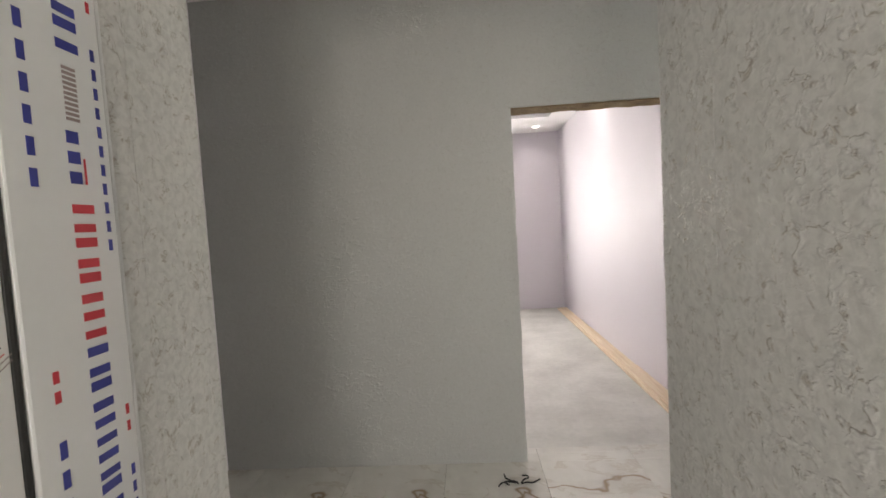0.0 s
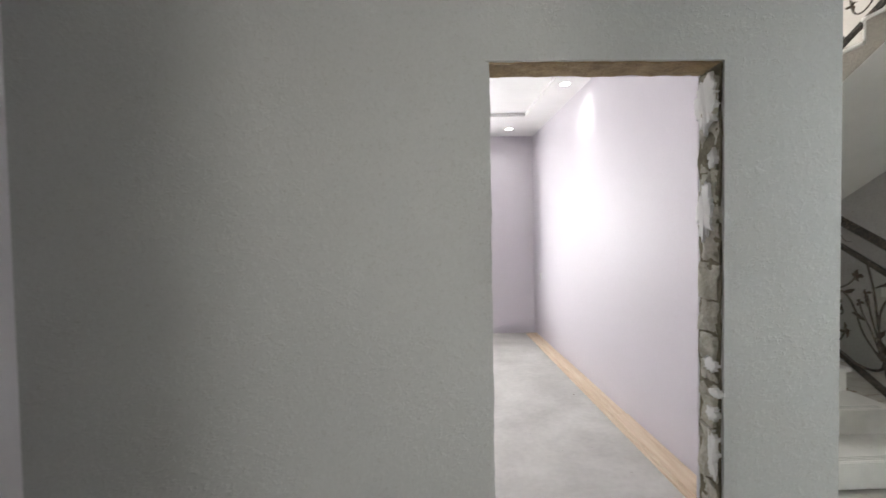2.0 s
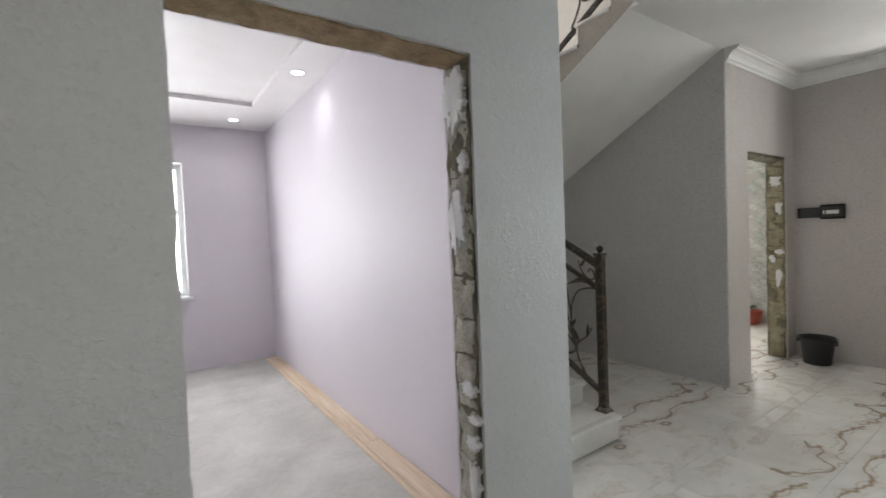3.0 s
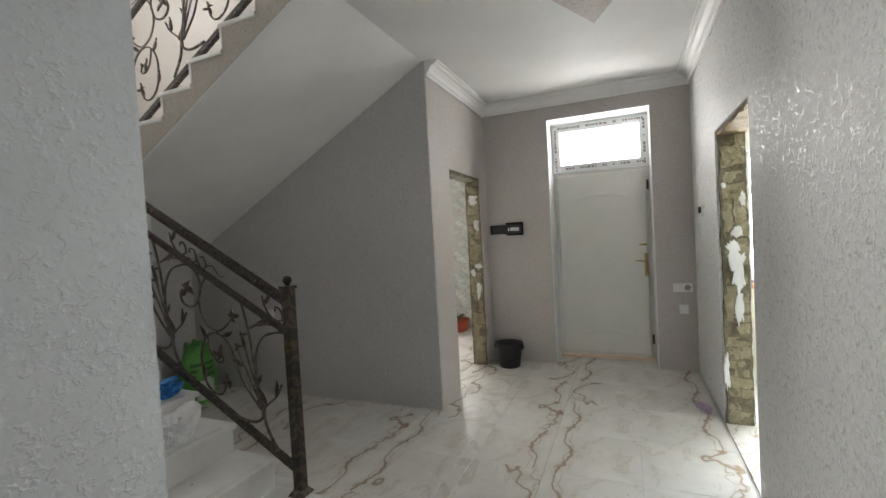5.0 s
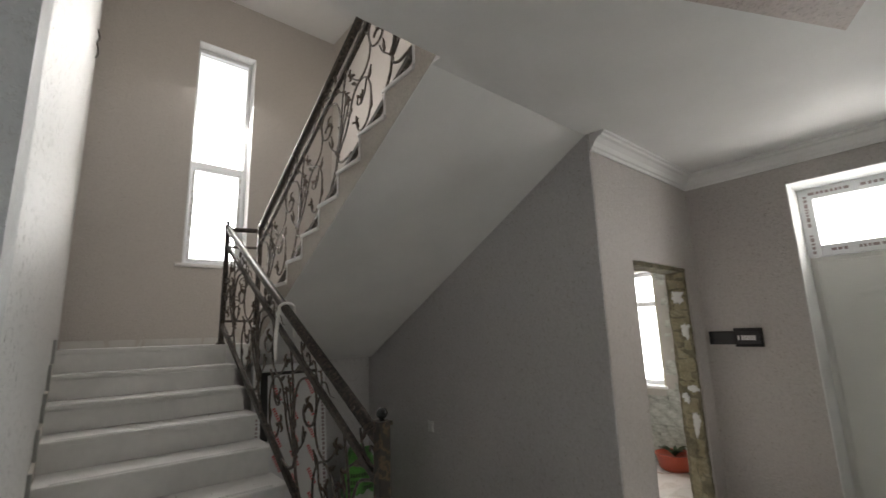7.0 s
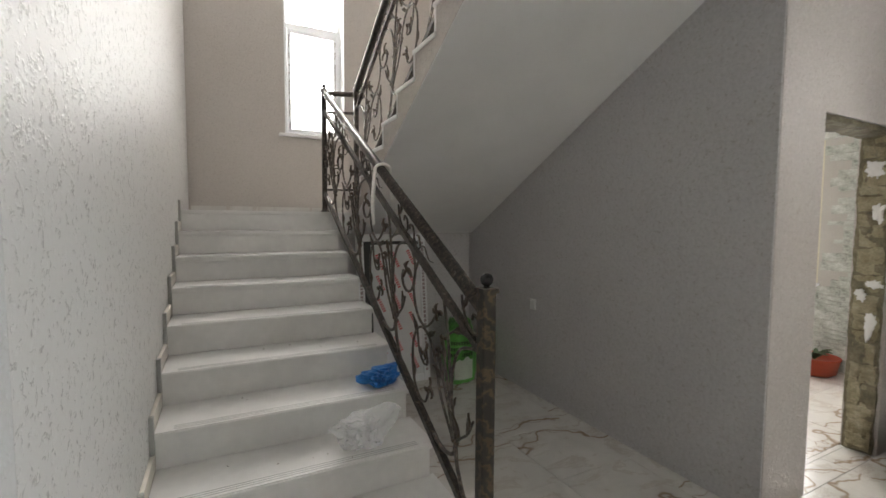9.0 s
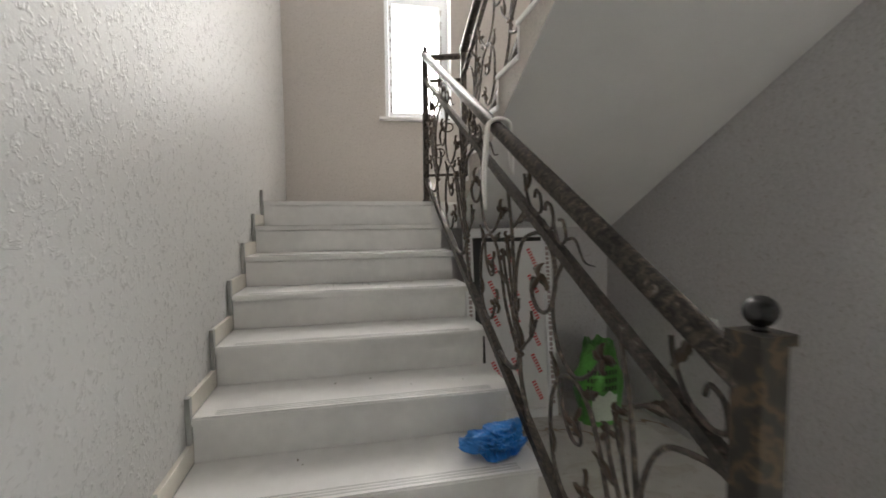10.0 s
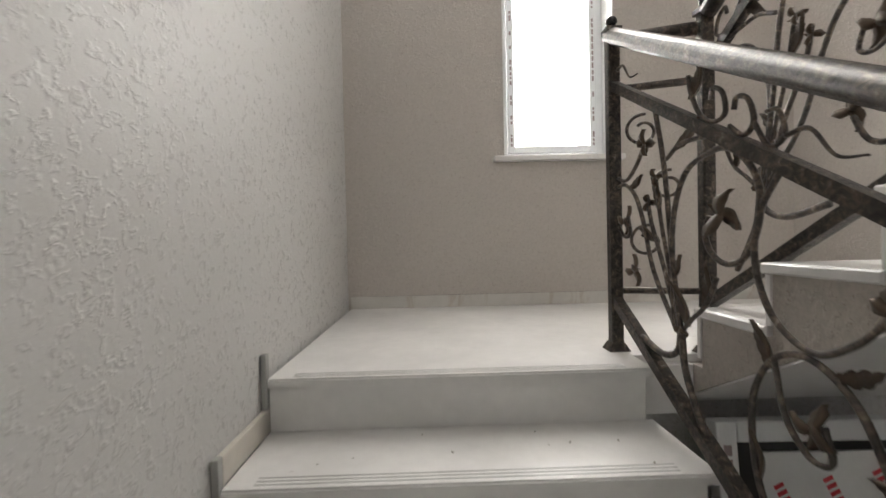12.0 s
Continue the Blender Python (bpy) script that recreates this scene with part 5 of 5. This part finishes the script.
for k in range(130):
    if k < 70:
        st = r.randint(1, 9)
        x, y, z = r.uniform(2.15, 3.2), nose(st) + r.uniform(0.03, 0.28), RISER * st
    elif k < 105:
        x, y, z = r.uniform(2.3, 6.5), r.uniform(2.4, 3.9), 0.0
    else:
        x, y, z = r.uniform(0.5, 1.7), r.uniform(4.3, 7.5), -0.004
    q = r.uniform(0.0025, 0.007)
    vs = [bm.verts.new((x + q * r.uniform(-1, 1), y + q * r.uniform(-1, 1), z + h)) for h in (0.0005, 0.0005, 0.0005, q)]
    for f in ((0, 1, 2), (0, 1, 3), (1, 2, 3), (0, 2, 3)):
        bm.faces.new([vs[i] for i in f])
tagged(part("grit", bm, M["mortar"]), "scattered grit and plaster chips on steps and floors", "grit", kind="stuff")


def green_bag():
    """A tall filled bag standing against the wall, its neck slumped open."""
    th = thing("rubble_bag", "bright green plastic bag standing on the floor under the stairs", "plastic bag", pose(4.54, 7.10, 0.0, 0, 0, 20))
    bm = bmesh.new()
    n, m = 36, 26
    rings = []
    for j in range(m + 1):
        f = j / m
        rr = (0.165 + 0.03 * math.sin(f * 3)) * (1 - 0.35 * max(0, f - 0.6) / 0.4)
        ring = []
        for i in range(n):
            a = 2 * math.pi * i / n
            w = 1 + 0.14 * noise.noise(Vector((math.cos(a) * 2.2, math.sin(a) * 2.2, f * 4 + 3))) + 0.10 * (1 - 2 * abs(noise.noise(Vector((math.cos(a) * 4, math.sin(a) * 4, f * 5)))))
            ring.append(bm.verts.new((1.0 * rr * w * math.cos(a), 0.75 * rr * w * math.sin(a), 0.62 * f + (0.07 * noise.noise(Vector((math.cos(a) * 2, math.sin(a) * 2, 8))) if f > 0.9 else 0))))
        rings.append(ring)
    inner = [bm.verts.new(v.co * 0.6 + Vector((0, 0, 0.62 * 0.3))) for v in rings[-1]]
    rings.append(inner)
    for a, b in zip(rings, rings[1:]):
        for i in range(n):
            bm.faces.new((a[i], a[(i + 1) % n], b[(i + 1) % n], b[i]))
    bm.faces.new(rings[0][::-1])
    bm.faces.new(inner)
    part("bag_body", bm, M["bag_green"], th, "", True)
    for k, (w, z) in enumerate(((0.15, 0.40), (0.11, 0.34), (0.13, 0.28))):
        bm = bmesh.new()
        for i in range(9):
            a0, a1 = radians(200 + i * 8), radians(206 + i * 8)
            vs = [bm.verts.new((0.215 * math.cos(a), 0.163 * math.sin(a), zz)) for a, zz in ((a0, z), (a1, z), (a1, z + 0.035), (a0, z + 0.035))]
            bm.faces.new(vs)
        part("print", bm, M["leaf"], th, "dark green print")
    bm = bmesh.new()
    low, high = [], []
    for i in range(13):
        a = radians(212 + i * 5)
        low.append(bm.verts.new((0.212 * math.cos(a), 0.161 * math.sin(a), 0.05)))
        high.append(bm.verts.new((0.213 * math.cos(a), 0.162 * math.sin(a), 0.26 + 0.02 * math.sin(i))))
    for i in range(12):
        bm.faces.new((low[i], low[i + 1], high[i + 1], high[i]))
    part("print_panel", bm, M["film_white"], th, "whitish printed panel")


green_bag()


def glazing_unit():
    """A wrapped glazing unit in a white plastic frame, leaning on the wall under the landing."""
    th = thing("window_unit", "white plastic window unit wrapped in red-printed film, leaning on a wall", "window unit", pose(3.90, 7.22, 0.0, -7, 0, -2))
    w, h = 0.36, 1.50
    for nm, a, b, c, d in (("stile", -w, -w + 0.07, 0, h), ("stile", w - 0.07, w, 0, h), ("rail", -w + 0.07, w - 0.07, 0, 0.07), ("rail", -w + 0.07, w - 0.07, h - 0.07, h)):
        box_part(nm, th, M["pvc"], a, b, 0.0, 0.06, c, d, 0.006)
    sheet = box_part("wrapped_panel", th, M["paper_white"], -w + 0.145, w - 0.072, 0.012, 0.045, 0.072, h - 0.105, 0.002, "white film with red print")
    box_part("gasket", th, M["rubber"], -w + 0.071, -w + 0.144, 0.02, 0.045, 0.072, h - 0.072)
    box_part("gasket", th, M["rubber"], -w + 0.145, w - 0.072, 0.02, 0.045, h - 0.104, h - 0.072)
    r = random.Random(8)
    for i in range(6):
        for j in range(3):
            bm = bmesh.new()
            for k in range(7):
                box(bm, 0.024 * k - 0.08, 0.024 * k - 0.066, -0.001, 0.0, -0.017, 0.017)
            part("print_line", bm, M["print_red"], th, "", m=th.matrix_world.inverted() @ th.matrix_world @ pose(-0.13 + 0.165 * j, 0.0115, 0.17 + 0.21 * i + 0.02 * j, 0, 66, 0))
    for a in (-w + 0.035, w - 0.035):
        bm = bmesh.new()
        z = 0.1
        while z < h - 0.1:
            s = r.uniform(0.015, 0.035)
            box(bm, a - 0.013, a + 0.013, -0.0012, 0.0, z, z + s)
            z += s + 0.012
        part("film_print", bm, M["print_grey"], th)


glazing_unit()


def rag():
    """A strip of white cloth hung over the handrail, both ends drooping."""
    th = thing("cloth_strip", "strip of white cloth hung over the iron handrail", "cloth", pose(RX, 5.885, 0.31 + 0.545 * 1.205 + 0.965))
    path = [(-0.046, -0.34), (-0.050, -0.21), (-0.044, -0.10), (-0.040, -0.02)] + [(0.041 * -math.cos(a), 0.041 * math.sin(a)) for a in (0.5, 1.0, 1.57, 2.1, 2.7)] + [(0.042, -0.03), (0.050, -0.10), (0.056, -0.19)]
    bm = bmesh.new()
    rings = []
    pts = ribbon([(x * 1.2, 0.0, z) for x, z in path], 5)
    for i, p in enumerate(pts):
        f = i / (len(pts) - 1)
        t = (pts[min(i + 1, len(pts) - 1)] - pts[max(i - 1, 0)]).normalized()
        side = Vector((t.z, 0, -t.x))
        wide = 0.022 + 0.005 * math.sin(f * 11) - 0.008 * (f < 0.04 or f > 0.96)
        ring = []
        for k in range(12):
            a = 2 * math.pi * k / 12
            fold = 1 + 0.35 * noise.noise(Vector((math.cos(a) * 2, math.sin(a) * 2, f * 5)))
            ring.append(bm.verts.new(p + side * (0.009 * math.sin(a) * fold) + Vector((0, wide * math.cos(a) * fold + 0.012 * math.sin(f * 7), 0))))
        rings.append(ring)
    for p, q in zip(rings, rings[1:]):
        for k in range(12):
            bm.faces.new((p[k], p[(k + 1) % 12], q[(k + 1) % 12], q[k]))
    bm.faces.new(rings[0][::-1])
    bm.faces.new(rings[-1])
    part("cloth", bm, M["cloth"], th, "", True)


rag()

# ---- empty room beyond the north doorway ----


def plank(name, x0, x1, y0, y1, z0, z1, label):
    bm = bmesh.new()
    box(bm, x0, x1, y0, y1, z0, z1)
    bevelled(bm, 0.003, 1)
    return tagged(part(name, bm, M["plank"]), label, "plank", "planks along the wall")


plank("plank", 1.72, 1.80, 4.35, 8.65, -0.003, 0.018, "long raw pine lath on the concrete floor")
plank("plank", 1.735, 1.865, 4.30, 5.565, 0.019, 0.052, "short raw pine board lying along the lavender wall")
plank("plank", 1.745, 1.868, 5.60, 7.2, 0.019, 0.040, "raw pine board lying along the lavender wall")
plank("plank", 1.75, 1.866, 7.22, 8.6, 0.019, 0.036, "raw pine board lying in the room's corner")


def downlight(x, y, watts):
    th = thing("downlight", "round recessed white ceiling spot, switched on", "ceiling light", pose(x, y, 3.0), "ceiling spots")
    bm = lathe([(0.05, -0.002), (0.062, -0.006), (0.066, -0.001), (0.066, 0.0)])
    part("ring", bm, M["switch"], th, "", True)
    bm = lathe([(0.0499, -0.003), (0.0499, -0.0025)])
    part("lens", bm, M["lamp"], th, "glowing lens")
    lamp = bpy.data.lights.new("spot_light", "SPOT")
    lamp.energy, lamp.spot_size, lamp.spot_blend, lamp.shadow_soft_size, lamp.color = watts, radians(140), 1.0, 0.06, (1.0, 0.97, 0.96)
    ob = new("spot_light", lamp)
    ob.matrix_world = look((x, y, 2.985), (x, y, 0))
    return th


for x, y, watts in ((1.43, 8.31, 10), (1.66, 6.48, 13)):
    downlight(x, y, watts)
wall_plate("socket", pose(0.67, 8.77, 0.74, 0, 0, 90), 0.08, 0.05, 1, "white socket under the room's window", "socket", "switch")
wall_plate("socket", pose(0.68, 8.77, 0.26, 0, 0, 90), 0.08, 0.05, 1, "low white socket on the lavender wall", "socket", "switch")
wall_plate("socket", pose(1.875, 8.35, 0.91), 0.085, 0.085, 1, "white socket on the lavender wall", "socket", "switch")

# ---- kitchen seen through its doorway ----


def flower_pot():
    th = thing("flower_pot", "red plastic bowl with a dark leafy plant on the kitchen floor", "flower pot", pose(8.08, 5.56, 0.0))
    part("bowl", lathe([(0.15, 0.0), (0.19, 0.03), (0.215, 0.17), (0.225, 0.18), (0.222, 0.195), (0.205, 0.19), (0.19, 0.16), (0.02, 0.155)]), M["red"], th, "", True)
    r = random.Random(4)
    for i in range(22):
        bm = bmesh.new()
        a, l, w = r.uniform(0, 6.28), r.uniform(0.10, 0.20), r.uniform(0.018, 0.03)
        pts = []
        for k in range(6):
            f = k / 5
            c = Vector((math.cos(a) * l * f, math.sin(a) * l * f, 0.155 + l * (0.9 * f - 0.5 * f * f) * 1.4))
            sd = Vector((-math.sin(a), math.cos(a), 0)) * w * math.sin(math.pi * (0.1 + 0.9 * f))
            pts.append((bm.verts.new(c + sd), bm.verts.new(c + Vector((0, 0, -0.006))), bm.verts.new(c - sd)))
        for p, q in zip(pts, pts[1:]):
            bm.faces.new((p[0], p[1], q[1], q[0]))
            bm.faces.new((p[1], p[2], q[2], q[1]))
        part("leaf", bm, M["leaf"], th, "", True)


flower_pot()

# ---- south room seen through its doorway ----
bm = bmesh.new()
tube(bm, ribbon([(5.9, 1.75, 0.006), (6.0, 1.55, 0.02), (5.85, 1.4, 0.006), (6.1, 1.3, 0.08), (6.25, 1.5, 0.3), (6.35, 1.55, 0.55), (6.55, 1.6, 0.62)], 10), 0.009)
tagged(part("cable", bm, M["rubber"], None, "", True), "black cable coiling up from the concrete floor", "cable")
crumpled("cloth_heap", "crumpled purple cloth on the window sill", "cloth", M["purple"], (6.70, 1.50, 0.929), (0.055, 0.2, 0.07), 3.4)


def carton():
    th = thing("cardboard_box", "small dusty carton on the concrete floor", "box", pose(6.2, 1.62, -0.003, 0, 0, 12))
    bm = bmesh.new()
    box(bm, -0.17, 0.17, -0.14, 0.14, 0.0, 0.28)
    bevelled(bm, 0.004)
    part("body", bm, M["cream_wall"], th)
    for s in (-1, 1):
        bm = bmesh.new()
        box(bm, -0.168, 0.168, min(s * 0.002, s * 0.138), max(s * 0.002, s * 0.138), 0.281, 0.285)
        part("flap", bm, M["cream_wall"], th)


carton()

# split-stone cladding round the kitchen window, each stone a piece
clad = tagged(part("wall_cladding", wall_mesh("x", 8.392, 0.006, KITCHEN_S + 0.21, 7.6, 0.0, CEIL - 0.02, [(WIN_KITCHEN[0] - 0.02, WIN_KITCHEN[1] + 0.02, WIN_KITCHEN[2] - 0.04, WIN_KITCHEN[3] + 0.02)]), M["grout"]), "pale split-stone wall cladding", "cladding", kind="structure")
r = random.Random(12)
variants = []
for i in range(8):
    L, H = 0.14 + 0.035 * i, (0.05, 0.075, 0.10)[i % 3]
    variants.append((L, H, mesh_of("stone", grid_box(-0.032 - 0.004 * (i % 4), 0.0, 0.003, L - 0.003, 0.003, H - 0.003, 0.06, 0.009, i * 5.1), M["clad"])))
z = 0.0
count = 0
while z < 3.0:
    H = r.choice((0.05, 0.075, 0.10))
    y = 4.72 - r.uniform(0, 0.12)
    while y < 6.25:
        L, _, me = r.choice([v for v in variants if v[1] == H])
        inside = y + L > WIN_KITCHEN[0] - 0.02 and WIN_KITCHEN[2] - 0.05 - H < z < WIN_KITCHEN[3] + 0.02
        if y > 4.7 and not inside and count < 300:
            o = new("stone", me)
            o.location = (8.392, y, z)
            o.parent = clad
            count += 1
        y += L
    z += H

# ---- marble floor tiles ----
floor = thing("floor", "polished marble-look porcelain tiles with brown veins", "floor", kind="structure")
TILE = 0.6
bm = bmesh.new()
h = TILE / 2 - 0.0012
box(bm, -h, h, -h, h, -0.010, 0.0)
bmesh.ops.bevel(bm, geom=[e for e in bm.edges if all(v.co.z > -0.001 for v in e.verts)], offset=0.0012, segments=1, affect="EDGES")
tile_mesh = mesh_of("tile", bm, M["tile"])
rnd = random.Random(5)


def lay_tiles(x0, x1, y0, y1, blocked=lambda x, y: False):
    """Tiles on the hall's grid, cut at the edges of the strip."""
    gx0, gy0 = 6.635 - 12 * TILE, 2.86 - 5 * TILE
    for i in range(-4, 30):
        for j in range(-2, 16):
            a0, b0 = gx0 + i * TILE, gy0 + j * TILE
            a, b, c, d = max(a0, x0), min(a0 + TILE, x1), max(b0, y0), min(b0 + TILE, y1)
            if b - a < 0.03 or d - c < 0.03 or blocked((a + b) / 2, (c + d) / 2):
                continue
            if b - a > TILE - 0.002 and d - c > TILE - 0.002:
                me = tile_mesh
            else:
                bm = bmesh.new()
                cx, cy = a0 + TILE / 2, b0 + TILE / 2
                k = -1 if j % 2 == 0 else 1
                xs, ys = sorted((k * (a - cx + 0.0012), k * (b - cx - 0.0012))), sorted((k * (c - cy + 0.0012), k * (d - cy - 0.0012)))
                box(bm, *xs, *ys, -0.010, 0.0)
                me = mesh_of("tile", bm, M["tile"])
            ob = new("tile", me)
            flip = (j % 2 == 0)
            ob.location = (a0 + TILE / 2, b0 + TILE / 2, rnd.uniform(-0.0006, 0.0006))
            if flip:
                ob.rotation_euler = (0, 0, math.pi)
            ob.parent = floor


lay_tiles(WEST, EAST, SOUTH, NORTH)
lay_tiles(STAIR_W, EAST, NORTH, KITCHEN_S)
lay_tiles(3.27, STAIR_E, KITCHEN_S, 7.65)
lay_tiles(DOOR_N[0], DOOR_N[1], NORTH, NORTH + 0.17)
lay_tiles(DOOR_S[0], DOOR_S[1], SOUTH - 0.21, SOUTH)
lay_tiles(DOOR_K[0], DOOR_K[1], KITCHEN_S, KITCHEN_S + 0.2)
lay_tiles(5.13, 8.4, KITCHEN_S + 0.2, 8.6)
lay_tiles(EAST, 6.93, DOOR_E[0], DOOR_E[1])
lay_tiles(-0.383, 0.69, -1.2, SOUTH)
